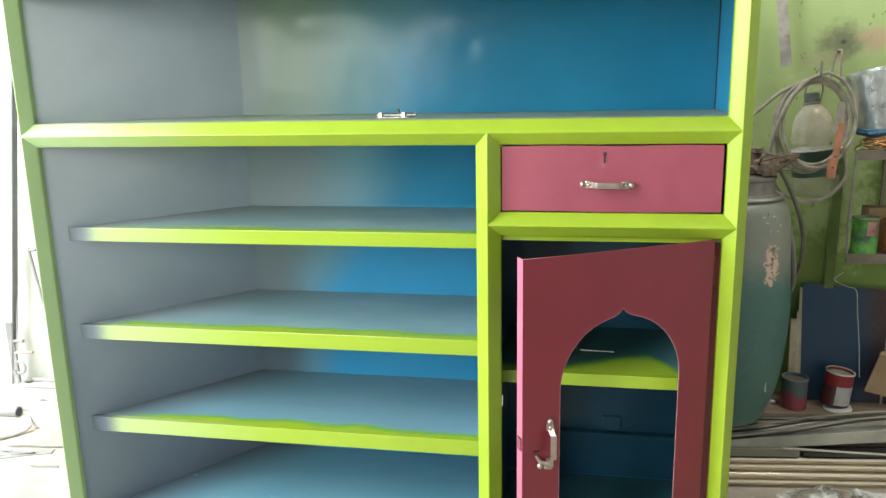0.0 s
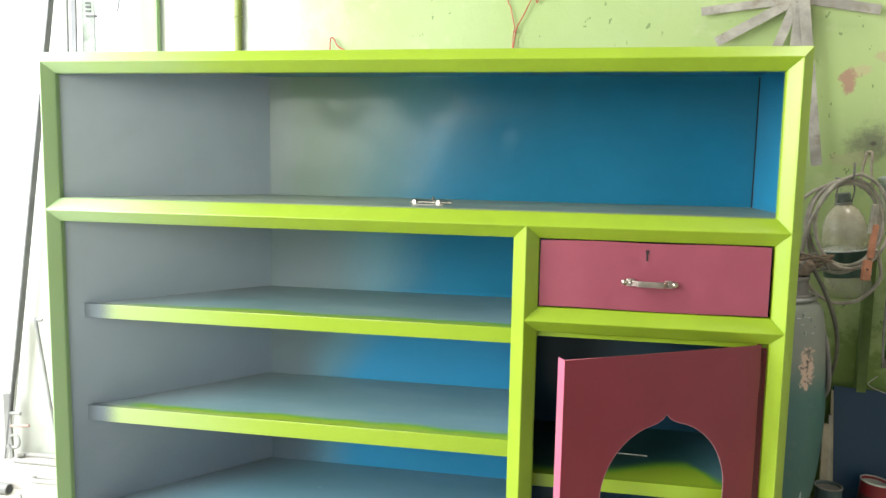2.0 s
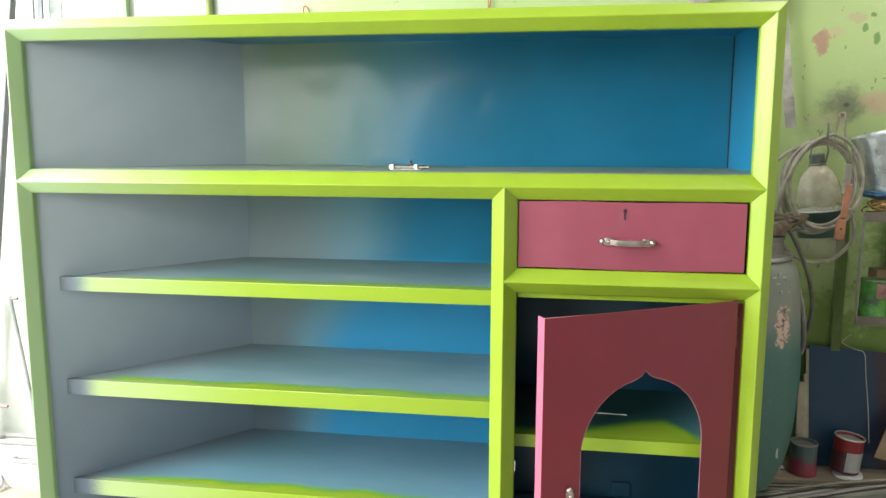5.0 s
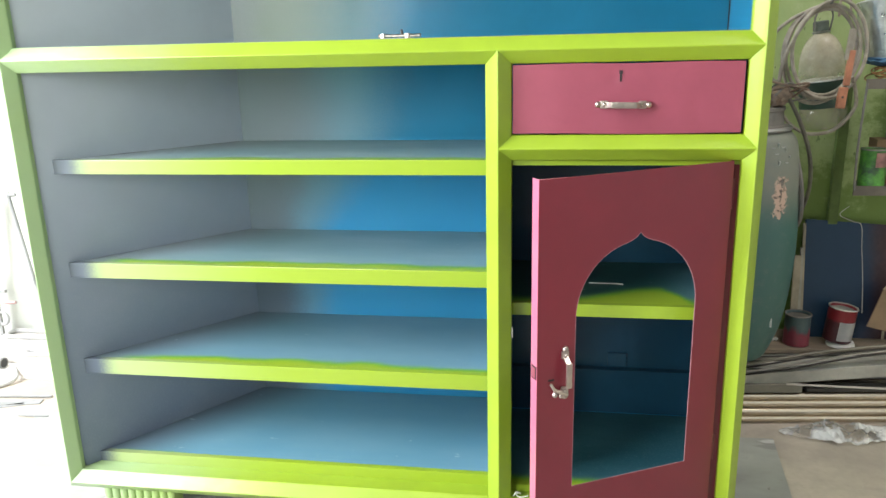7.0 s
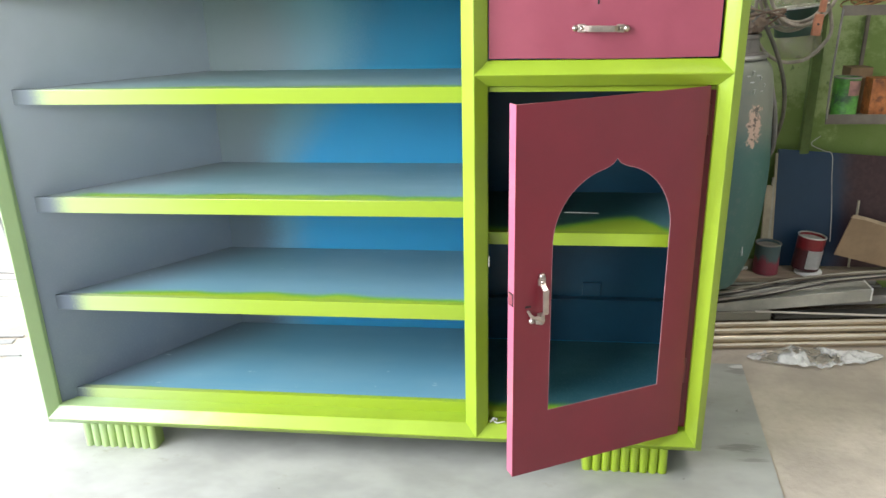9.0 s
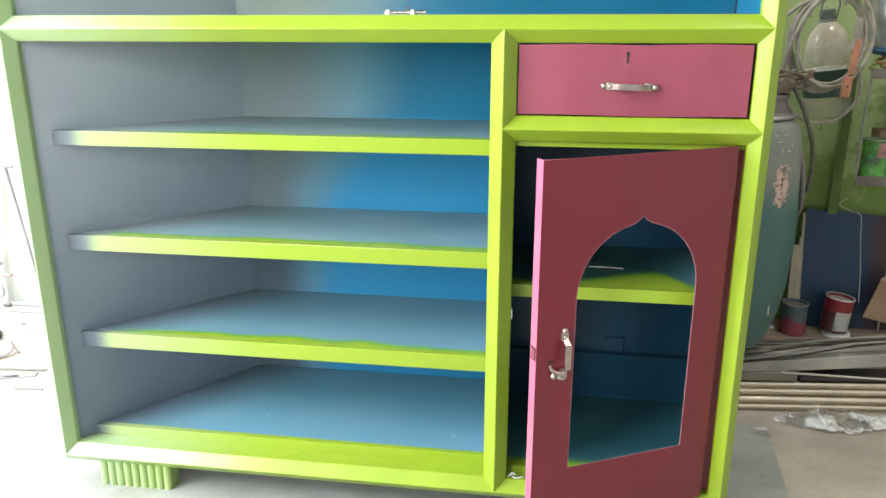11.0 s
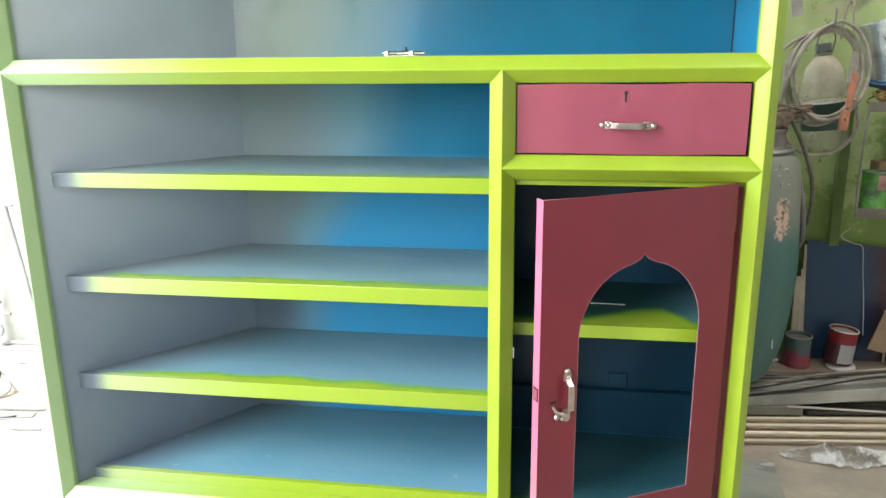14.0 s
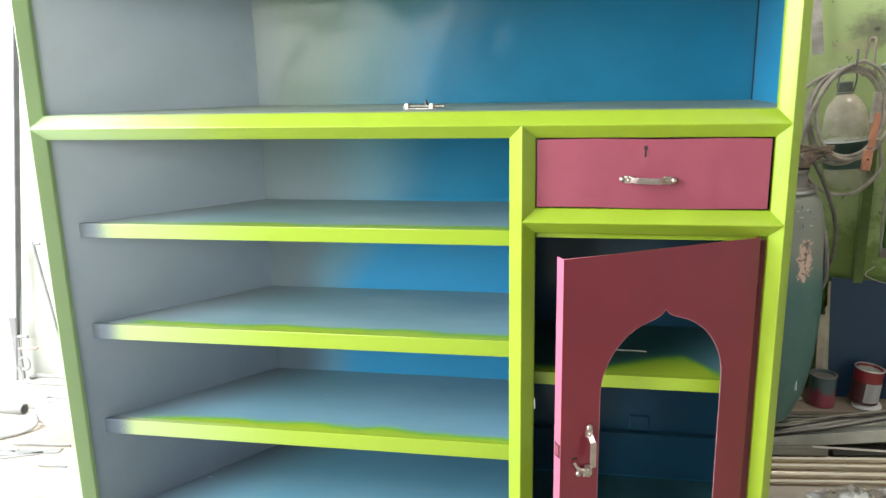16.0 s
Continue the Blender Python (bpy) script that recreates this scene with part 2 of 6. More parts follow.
def back_paint_material():
    """Glossy blue, greyed at the far end to put haze and shade into it."""
    m, nt, b = nodes_of("blue_gloss_greyed_for_haze")
    co = coords(nt)
    sep = nt.nodes.new("ShaderNodeSeparateXYZ")
    nt.links.new(co, sep.inputs[0])
    big, fine = noise_tex(nt, co, 4, 5, 0.6), noise_tex(nt, co, 300, 2, 0.7)
    x = maths(nt, 'ADD', sep.outputs[0], maths(nt, 'MULTIPLY', maths(nt, 'SUBTRACT', big, 0.5), 0.10))
    x = maths(nt, 'ADD', x, maths(nt, 'MULTIPLY', maths(nt, 'SUBTRACT', fine, 0.5), 0.05))
    col = mix(nt, smooth(nt, big, 0.3, 0.7), [c * 0.92 for c in BLUE], [c * 1.08 for c in BLUE])
    # the three lower cells are brightened for light that reaches into them
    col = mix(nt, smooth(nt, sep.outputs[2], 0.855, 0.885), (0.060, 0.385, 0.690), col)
    # the grey reaches further along in the upper cells
    z = sep.outputs[2]
    reach = maths(nt, 'ADD', 0.30, maths(nt, 'ADD', maths(nt, 'MULTIPLY', smooth(nt, z, 0.58, 0.95), 0.28), maths(nt, 'MULTIPLY', smooth(nt, z, 1.10, 1.40), 0.14)))
    cover = smooth(nt, maths(nt, 'DIVIDE', maths(nt, 'SUBTRACT', x, 0.36), reach), 0.10, 1.0)
    # the grey is darker in the lower cells
    base_grey = mix(nt, smooth(nt, z, 0.35, 0.90), (0.150, 0.190, 0.240), (0.300, 0.345, 0.375))
    # the top cell's grey-green puts the mirrored wall into the colour
    base_grey = mix(nt, smooth(nt, z, 1.09, 1.12), base_grey, mix(nt, smooth(nt, x, 0.37, 0.47), (0.30, 0.335, 0.345), (0.25, 0.31, 0.262)))
    # a paler blue-grey where the grey meets the blue
    side_tone = mix(nt, smooth(nt, z, 0.35, 0.90), (0.19, 0.37, 0.52), (0.255, 0.41, 0.50))
    side_tone = mix(nt, smooth(nt, z, 1.09, 1.12), side_tone, (0.14, 0.29, 0.33))
    # greyed in patches towards the top, for a veil of reflection
    top_veil = maths(nt, 'MULTIPLY', smooth(nt, z, 1.16, 1.52), smooth(nt, noise_tex(nt, co, 2.2, 4, 0.6, (0.6, 1, 1.6)), 0.30, 0.62))
    col = mix(nt, maths(nt, 'MULTIPLY', top_veil, 0.5), col, (0.095, 0.185, 0.235))
    col = mix(nt, smooth(nt, cover, 0.40, 1.0), mix(nt, smooth(nt, cover, 0.0, 0.50), base_grey, side_tone), col)
    nt.links.new(col, b.inputs["Base Color"])
    nt.links.new(maths(nt, 'ADD', 0.24, maths(nt, 'MULTIPLY', big, 0.14)), b.inputs["Roughness"])
    # the paint is dry and dull at the far end of the lower cells
    gloss = maths(nt, 'MAXIMUM', smooth(nt, sep.outputs[2], 1.08, 1.12), smooth(nt, cover, 0.5, 1.0))
    # coat weakened in blotches, to break up the reflection
    rubbed = maths(nt, 'MULTIPLY', smooth(nt, noise_tex(nt, co, 16, 6, 0.7, (1, 1, 0.7)), 0.54, 0.62), 0.8)
    nt.links.new(maths(nt, 'MULTIPLY', gloss, maths(nt, 'SUBTRACT', 0.34, maths(nt, 'MULTIPLY', rubbed, 0.34))), b.inputs["Coat Weight"])
    nt.links.new(maths(nt, 'MULTIPLY', gloss, 0.25), b.inputs["Specular IOR Level"])
    b.inputs["Coat Roughness"].default_value = 0.13
    b.inputs["Coat IOR"].default_value = 1.5
    bump(nt, b, fine, 0.02, 0.001)
    return m
back_paint = back_paint_material()

def wall_paint_material():
    """Lime-washed plaster, stained, chipped and sooty in patches."""
    m, nt, b = nodes_of("green_distemper_plaster")
    co = coords(nt)
    big = noise_tex(nt, co, 1.3, 6, 0.6)
    mid = noise_tex(nt, co, 5.5, 8, 0.68)
    fine = noise_tex(nt, co, 70, 4, 0.7)
    col = mix(nt, smooth(nt, big, 0.3, 0.7), (0.335, 0.425, 0.155), (0.39, 0.47, 0.215))
    col = mix(nt, maths(nt, 'MULTIPLY', smooth(nt, mid, 0.55, 0.75), 0.5), col, (0.60, 0.60, 0.36))
    col = mix(nt, maths(nt, 'MULTIPLY', smooth(nt, noise_tex(nt, co, 11, 6, 0.7), 0.67, 0.73), 0.5), col, (0.36, 0.42, 0.18))
    chips = maths(nt, 'MULTIPLY', smooth(nt, noise_tex(nt, co, 42, 3, 0.6, (1, 1, 0.6)), 0.665, 0.68), smooth(nt, noise_tex(nt, co, 4, 3, 0.5), 0.40, 0.50))
    col = mix(nt, maths(nt, 'MULTIPLY', chips, 0.8), col, (0.14, 0.20, 0.07))
    col = mix(nt, maths(nt, 'MULTIPLY', smooth(nt, noise_tex(nt, co, 27, 4, 0.6, (1, 1, 0.5)), 0.70, 0.73), 0.6), col, (0.44, 0.36, 0.22))
    sep = nt.nodes.new("ShaderNodeSeparateXYZ")
    nt.links.new(co, sep.inputs[0])
    # paled at the left to put the overexposed light into the colour
    wx = maths(nt, 'ADD', sep.outputs[0], maths(nt, 'MULTIPLY', maths(nt, 'SUBTRACT', mid, 0.5), 0.5))
    col = mix(nt, maths(nt, 'SUBTRACT', 1.0, smooth(nt, wx, 0.0, 0.55)), col, (0.55, 0.56, 0.48))
    def blot(at, size, colour, power, grain=18, ragged=2.6, lo=0.60, hi=0.95):
        """A ragged-rimmed tone round one spot of the wall, for stains and one shade."""
        v = nt.nodes.new("ShaderNodeVectorMath")
        v.operation = 'SUBTRACT'
        nt.links.new(co, v.inputs[0])
        v.inputs[1].default_value = at
        w = nt.nodes.new("ShaderNodeVectorMath")
        w.operation = 'DIVIDE'
        nt.links.new(v.outputs[0], w.inputs[0])
        w.inputs[1].default_value = (size[0], 1.0, size[1])
        d = nt.nodes.new("ShaderNodeVectorMath")
        d.operation = 'LENGTH'
        nt.links.new(w.outputs[0], d.inputs[0])
        d = maths(nt, 'ADD', d.outputs["Value"], maths(nt, 'MULTIPLY', maths(nt, 'SUBTRACT', noise_tex(nt, co, grain, 8, 0.75), 0.5), ragged))
        return mix(nt, maths(nt, 'MULTIPLY', maths(nt, 'SUBTRACT', 1.0, smooth(nt, d, lo, hi)), power), col, colour)
    col = blot((1.937, WALL_Y, 1.470), (0.030, 0.042), (0.34, 0.17, 0.13), 0.85, 34)
    col = blot((1.975, WALL_Y, 1.498), (0.030, 0.020), (0.44, 0.33, 0.20), 0.6, 40)
    col = blot((2.030, WALL_Y, 1.538), (0.030, 0.020), (0.40, 0.29, 0.18), 0.6, 40)
    col = blot((2.010, WALL_Y, 1.292), (0.092, 0.070), (0.13, 0.13, 0.08), 0.85, 20, 2.0, 0.15, 1.05)
    col = blot((2.018, WALL_Y, 1.290), (0.014, 0.012), (0.05, 0.045, 0.035), 0.8, 60, 1.6, 0.2, 0.9)
    col = blot((2.105, WALL_Y, 1.300), (0.075, 0.050), (0.46, 0.30, 0.20), 0.7, 12, 1.8, 0.3, 0.9)
    col = blot((1.975, WALL_Y, 1.245), (0.085, 0.022), (0.40, 0.36, 0.20), 0.5, 14)
    col = blot((2.052, WALL_Y, 1.508), (0.010, 0.016), (0.10, 0.20, 0.05), 0.8, 60, 1.8)
    col = blot((2.086, WALL_Y, 1.478), (0.012, 0.020), (0.10, 0.20, 0.05), 0.8, 60, 1.8)
    col = blot((2.072, WALL_Y, 1.545), (0.012, 0.008), (0.10, 0.18, 0.05), 0.8, 60, 1.8)
    # broad shade low on the wall behind the rack, put in as colour
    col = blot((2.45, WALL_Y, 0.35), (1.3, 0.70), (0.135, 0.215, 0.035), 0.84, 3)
    nt.links.new(col, b.inputs["Base Color"])
    b.inputs["Roughness"].default_value = 0.75
    bump(nt, b, maths(nt, 'ADD', maths(nt, 'MULTIPLY', mid, 2.0), fine), 0.3, 0.005)
    return m
WALL_Y = 0.90
def front_wall_material():
    """Unseen wall, green to dark grey, toned for what the back panel mirrors."""
    m, nt, b = nodes_of("wall_toned_for_mirroring")
    co = coords(nt)
    sep = nt.nodes.new("ShaderNodeSeparateXYZ")
    nt.links.new(co, sep.inputs[0])
    n1, n2 = noise_tex(nt, co, 1.6, 6, 0.65), noise_tex(nt, co, 4.2, 9, 0.72)
    x = maths(nt, 'ADD', sep.outputs[0], maths(nt, 'MULTIPLY', maths(nt, 'SUBTRACT', n1, 0.5), 1.6))
    green = mix(nt, smooth(nt, n1, 0.3, 0.7), (0.52, 0.62, 0.40), (0.62, 0.70, 0.48))
    green = mix(nt, maths(nt, 'MULTIPLY', smooth(nt, n2, 0.56, 0.60), 0.85), green, (0.16, 0.20, 0.12))
    col = mix(nt, smooth(nt, x, -0.45, 1.25), green, (0.20, 0.20, 0.19))
    # darkened low down so that the lower cells mirror less light
    h = maths(nt, 'ADD', sep.outputs[2], maths(nt, 'MULTIPLY', maths(nt, 'SUBTRACT', n1, 0.5), 0.5))
    col = mix(nt, smooth(nt, h, 0.95, 1.15), (0.12, 0.125, 0.125), col)
    nt.links.new(col, b.inputs["Base Color"])
    b.inputs["Roughness"].default_value = 0.8
    bump(nt, b, n2, 0.3, 0.006)
    return m
front_wall_paint = front_wall_material()
wall_paint = wall_paint_material()

concrete = surface("dusty_concrete", (0.43, 0.372, 0.295), 0.85, vary=0.2, scale=3.5, fine=55, relief=0.35, dirt=(0.33, 0.29, 0.23), dirt_amount=0.3, dist=0.004)
def sheet_steel_material():
    """Dusty mill sheet with dark rubbed scuffs, pale scraped corners and drips."""
    m = surface("dusty_sheet_steel", (0.335, 0.335, 0.295), 0.5, 0.1, vary=0.14, scale=5, fine=80, relief=0.12, dirt=(0.26, 0.25, 0.20), dirt_amount=0.12, stretch=(1, 1.6, 1))
    nt = m.node_tree
    b = nt.nodes["Principled BSDF"]
    col = b.inputs["Base Color"].links[0].from_socket
    co = coords(nt)
    streak = noise_tex(nt, co, 26, 6, 0.7, (0.5, 3.0, 1))
    for at, size, colour, power in (((1.705, 0.112, 0), (0.060, 0.020), (0.12, 0.115, 0.09), 0.5), ((1.730, 0.066, 0), (0.045, 0.010), (0.13, 0.12, 0.10), 0.45), ((1.800, 0.500, 0), (0.045, 0.030), (0.14, 0.13, 0.11), 0.4),
                                    ((1.806, 0.525, 0), (0.030, 0.012), (0.60, 0.60, 0.57), 0.8)):
        v = nt.nodes.new("ShaderNodeVectorMath")
        v.operation = 'SUBTRACT'
        nt.links.new(co, v.inputs[0])
        v.inputs[1].default_value = at
        w = nt.nodes.new("ShaderNodeVectorMath")
        w.operation = 'DIVIDE'
        nt.links.new(v.outputs[0], w.inputs[0])
        w.inputs[1].default_value = (size[0], size[1], 1.0)
        d = nt.nodes.new("ShaderNodeVectorMath")
        d.operation = 'LENGTH'
        nt.links.new(w.outputs[0], d.inputs[0])
        dd = maths(nt, 'ADD', d.outputs["Value"], maths(nt, 'MULTIPLY', maths(nt, 'SUBTRACT', streak, 0.5), 4.0))
        col = mix(nt, maths(nt, 'MULTIPLY', maths(nt, 'SUBTRACT', 1.0, smooth(nt, dd, 0.35, 1.0)), power), col, colour)
    specks = smooth(nt, noise_tex(nt, co, 34, 3, 0.5), 0.735, 0.76)
    col = mix(nt, maths(nt, 'MULTIPLY', specks, 0.6), col, (0.14, 0.12, 0.10))
    nt.links.new(col, b.inputs["Base Color"])
    return m
sheet_steel = sheet_steel_material()
raw_steel = surface("raw_mill_steel", (0.44, 0.42, 0.40), 0.36, 0.6, vary=0.25, scale=8, fine=70, relief=0.2, stretch=(0.3, 1, 1))
bright_pipe = surface("bright_steel_pipe", (0.63, 0.55, 0.43), 0.19, 0.9, vary=0.12, scale=5, fine=120, relief=0.06, stretch=(0.15, 1, 1))
grey_strip = surface("dusty_grey_steel", (0.48, 0.465, 0.41), 0.6, 0.2, vary=0.2, scale=9, fine=90, relief=0.2)
dim_wall = surface("grey_plaster", (0.36, 0.36, 0.34), 0.9, vary=0.3, scale=2, fine=40, relief=0.3)
ceiling_mat = surface("dusty_ceiling", (0.30, 0.30, 0.29), 0.9, vary=0.3, scale=2, fine=30, relief=0.3)
yard_mat = surface("pale_yard_earth", (0.55, 0.52, 0.46), 0.9, vary=0.2, scale=2, fine=30, relief=0.3)

# ---- mesh helpers ----
def part(name, bm, material, parent=None, label="", round_shade=None):
    """Links a bmesh as one mesh; many-sided shapes are shaded smooth, flat-faced ones flat."""
    bmesh.ops.recalc_face_normals(bm, faces=bm.faces)
    if round_shade or (round_shade is None and len(bm.faces) > 90):
        for f in bm.faces:
            f.smooth = True
        for e in bm.edges:
            e.smooth = len(e.link_faces) == 2 and e.calc_face_angle(0) < radians(38)
    me = bpy.data.meshes.new(name)
    bm.to_mesh(me)
    bm.free()
    for mat in (material if isinstance(material, (list, tuple)) else [material]):
        me.materials.append(mat)
    ob = new(name, me)
    if parent is not None:
        ob.parent = parent
        if parent.data is None:
            ob.matrix_parent_inverse = Matrix.Translation(-parent.location)
    if label:
        ob["label"] = label
    return ob

def root(name, at, label, category, group="", kind=""):
    e = new(name)
    e.location = at
    e.empty_display_size = 0.05
    return tagged(e, label, category, group, kind)

def box(bm, x0, x1, y0, y1, z0, z1, bevel=0.0, m=None):
    vs = [bm.verts.new((x, y, z)) for x in (x0, x1) for y in (y0, y1) for z in (z0, z1)]
    fs = [bm.faces.new([vs[i] for i in q]) for q in ((0, 1, 3, 2), (4, 6, 7, 5), (0, 4, 5, 1), (2, 3, 7, 6), (0, 2, 6, 4), (1, 5, 7, 3))]
    if bevel:
        es = list({e for f in fs for e in f.edges})
        r = bmesh.ops.bevel(bm, geom=es, offset=bevel, segments=2, affect='EDGES', profile=0.6)
        vs = list({v for f in r["faces"] for v in f.verts} | {v for v in vs if v.is_valid})
    if m:
        for v in vs:
            v.co = m @ v.co
    return vs

def made_box(*a, **k):
    bm = bmesh.new()
    box(bm, *a, **k)
    return bm

def prism(bm, poly, lift, m=None):
    """poly: points of a flat outline, lift: the vector by which it is drawn out."""
    a = [bm.verts.new(p) for p in poly]
    b = [bm.verts.new(Vector(p) + Vector(lift)) for p in poly]
    bm.faces.new(a)
    bm.faces.new(list(reversed(b)))
    n = len(a)
    for i in range(n):
        bm.faces.new((a[i], b[i], b[(i + 1) % n], a[(i + 1) % n]))
    if m:
        for v in a + b:
            v.co = m @ v.co
    return a + b

def lathe(bm, profile, at, n=32, m=None):
    """profile: (radius, height) from below upwards, about the upright through at."""
    rings = []
    for r, z in profile:
        rings.append([bm.verts.new((at[0] + r * math.cos(2 * math.pi * i / n), at[1] + r * math.sin(2 * math.pi * i / n), at[2] + z)) for i in range(n)])
    for a, b in zip(rings, rings[1:]):
        for i in range(n):
            bm.faces.new((a[i], a[(i + 1) % n], b[(i + 1) % n], b[i]))
    bm.faces.new(list(reversed(rings[0])))
    bm.faces.new(rings[-1])
    if m:
        for ring in rings:
            for v in ring:
                v.co = m @ v.co

def spline(points, steps=8):
    """A smooth line through points."""
    p = [Vector(q) for q in points]
    p = [p[0] * 2 - p[1]] + p + [p[-1] * 2 - p[-2]]
    out = []
    for a, b, c, d in zip(p, p[1:], p[2:], p[3:]):
        for k in range(steps):
            t = k / steps
            out.append(0.5 * (2 * b + (c - a) * t + (2 * a - 5 * b + 4 * c - d) * t * t + (3 * b - a - 3 * c + d) * t ** 3))
    out.append(p[-2])
    return out

def sweep(bm, line, r, n=8, flat=1.0):
    """A tube of radius r along a line; flat under 1 presses it."""
    line = [Vector(q) for q in line]
    rings, up = [], Vector((0.13, 0.31, 0.94)).normalized()
    for i, q in enumerate(line):
        d = (line[min(i + 1, len(line) - 1)] - line[max(i - 1, 0)]).normalized()
        side = d.cross(up)
        if side.length < 0.05:
            side = d.cross(Vector((1, 0, 0)))
        side.normalize()
        up2 = side.cross(d).normalized()
        up = up2
        rr = r(i / (len(line) - 1)) if callable(r) else r
        rings.append([bm.verts.new(q + side * rr * math.cos(2 * math.pi * k / n) + up2 * rr * flat * math.sin(2 * math.pi * k / n)) for k in range(n)])
    for a, b in zip(rings, rings[1:]):
        for k in range(n):
            bm.faces.new((a[k], a[(k + 1) % n], b[(k + 1) % n], b[k]))
    bm.faces.new(list(reversed(rings[0])))
    bm.faces.new(rings[-1])

def made(fn, *a, **k):
    bm = bmesh.new()
    fn(bm, *a, **k)
    return bm

# ---- the room ----
LEFT_X, RIGHT_X, FRONT_Y, TOP_Z = -1.40, 3.10, -3.10, 3.45

def structure(name, bm, material, label):
    return tagged(part(name, bm, material), label, "", "", "structure")

structure("floor", made_box(LEFT_X - 0.2, RIGHT_X + 0.2, FRONT_Y - 0.2, WALL_Y + 0.2, -0.12, -0.004), concrete, "dusty worn brown-grey concrete workshop floor")
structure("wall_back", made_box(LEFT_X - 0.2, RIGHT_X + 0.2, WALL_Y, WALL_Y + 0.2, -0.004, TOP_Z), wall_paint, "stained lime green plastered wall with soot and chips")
bm = bmesh.new()
box(bm, LEFT_X - 0.2, LEFT_X, OPEN_Y1, WALL_Y, -0.004, TOP_Z)
box(bm, LEFT_X - 0.2, LEFT_X, FRONT_Y, OPEN_Y0, -0.004, TOP_Z)
box(bm, LEFT_X - 0.2, LEFT_X, OPEN_Y0, OPEN_Y1, OPEN_Z1, TOP_Z)
structure("wall_left", bm, wall_paint, "green plastered wall with a wide open shopfront")
# out of view; closes the room and throws light back
structure("wall_right", made_box(RIGHT_X, RIGHT_X + 0.2, FRONT_Y, WALL_Y, -0.004, TOP_Z), dim_wall, "unseen grey side wall, set for the light it bounces")
bm = bmesh.new()
for q in ((LEFT_X - 0.2, WIN_X0, -0.004, TOP_Z), (WIN_X1, RIGHT_X + 0.2, -0.004, TOP_Z), (WIN_X0, WIN_X1, -0.004, WIN_Z0), (WIN_X0, WIN_X1, WIN_Z1, TOP_Z)):
    box(bm, q[0], q[1], FRONT_Y - 0.2, FRONT_Y, q[2], q[3])
structure("wall_front", bm, front_wall_paint, "unseen green and grey wall with an open window, toned for reflections")
# out of view; the hole is added for the fill lamp
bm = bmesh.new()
for q in ((LEFT_X - 0.2, FILL_X0, FRONT_Y - 0.2, WALL_Y + 0.2), (FILL_X1, RIGHT_X + 0.2, FRONT_Y - 0.2, WALL_Y + 0.2), (FILL_X0, FILL_X1, FRONT_Y - 0.2, FILL_Y0), (FILL_X0, FILL_X1, FILL_Y1, WALL_Y + 0.2)):
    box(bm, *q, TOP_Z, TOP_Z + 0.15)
structure("ceiling", bm, ceiling_mat, "unseen grey ceiling with an added opening for the fill lamp")
structure("ground", made_box(-60, LEFT_X - 0.2, -40, 40, -0.2, -0.03), yard_mat, "bright pale yard outside the open shopfront")

# ---- the cabinet ----
X0, X1, Z0, Z1, DEPTH = 0.010, 1.588, 0.062, 1.432, 0.408
BAR, HALF, RIDGE, BACK = 0.045, 0.0225, -0.024, 0.012
LBAR = 0.039                               # the left stile is a little narrower
NARROW = 0.005                             # and the other one tapers towards its foot
DIV, MID, DRW = 1.081, 1.091, 0.903        # middles of the divider, the middle rail and the rail under the drawer

cabinet = root("display_cabinet", ((X0 + X1) / 2, DEPTH / 2, 0), "lime green and blue sheet metal display cabinet with open shelves", "cabinet")

def ridge_bar(name, along, c0, c1, span0, span_ridge, span1):
    """A bar with a raised ridge. along: 'x' or 'z'; c0, c1: its two long edges; the spans say where each line starts and ends."""
    mid = (c0 + c1) / 2
    def at(a, c, y):
        return (a, y, c) if along == 'x' else (c, y, a)
    bm = bmesh.new()
    rows = []
    for k in (0, 1):
        rows.append([bm.verts.new(at(*q)) for q in ((span0[k], c0, BACK), (span0[k], c0, 0.0), (span_ridge[k], mid, RIDGE), (span1[k], c1, 0.0), (span1[k], c1, BACK))])
    a, b = rows
    for i in range(5):
        bm.faces.new((a[i], a[(i + 1) % 5], b[(i + 1) % 5], b[i]))
    bm.faces.new(a)
    bm.faces.new(list(reversed(b)))
    bmesh.ops.recalc_face_normals(bm, faces=bm.faces)
    bmesh.ops.bevel(bm, geom=[e for e in bm.edges if set(e.verts) == {a[2], b[2]} or set(e.verts) == {a[1], b[1]} or set(e.verts) == {a[3], b[3]}],
                    offset=0.0022, segments=2, affect='EDGES', profile=0.5)
    return part(name, bm, frame_paint, cabinet)

def outer_spans(lo, hi):
    return (lo, hi), (lo + HALF, hi - HALF), (lo + BAR, hi - BAR)
o, r, i = (X0, X1), (X0 + LBAR / 2, X1 - HALF), (X0 + LBAR, X1 - BAR)
ridge_bar("top_rail", 'x', Z1 - BAR, Z1, i, r, o)
ridge_bar("bottom_rail", 'x', Z0, Z0 + BAR + 0.005, o, (r[0], r[1] + NARROW / 2), (i[0], i[1] + NARROW))
o, r, i = outer_spans(Z0, Z1)
ridge_bar("stile", 'z', X0, X0 + LBAR, o, r, i)
right_stile = ridge_bar("stile", 'z', X1 - BAR, X1, i, r, o)
for v in right_stile.data.vertices:
    v.co.x += NARROW * (X1 - v.co.x) / BAR * min(1.0, max(0.0, (1.15 - v.co.z) / 0.95))
def inner_bar(name, along, mid, half, lo, hi):
    """A bar whose ridge runs into the ridges of its neighbours."""
    edge = ((X0 + LBAR if along == 'x' and lo < 0.1 else lo + HALF) - 0.001, hi - HALF + 0.001)
    ridge_bar(name, along, mid - half, mid + half, edge, (lo, hi), edge)
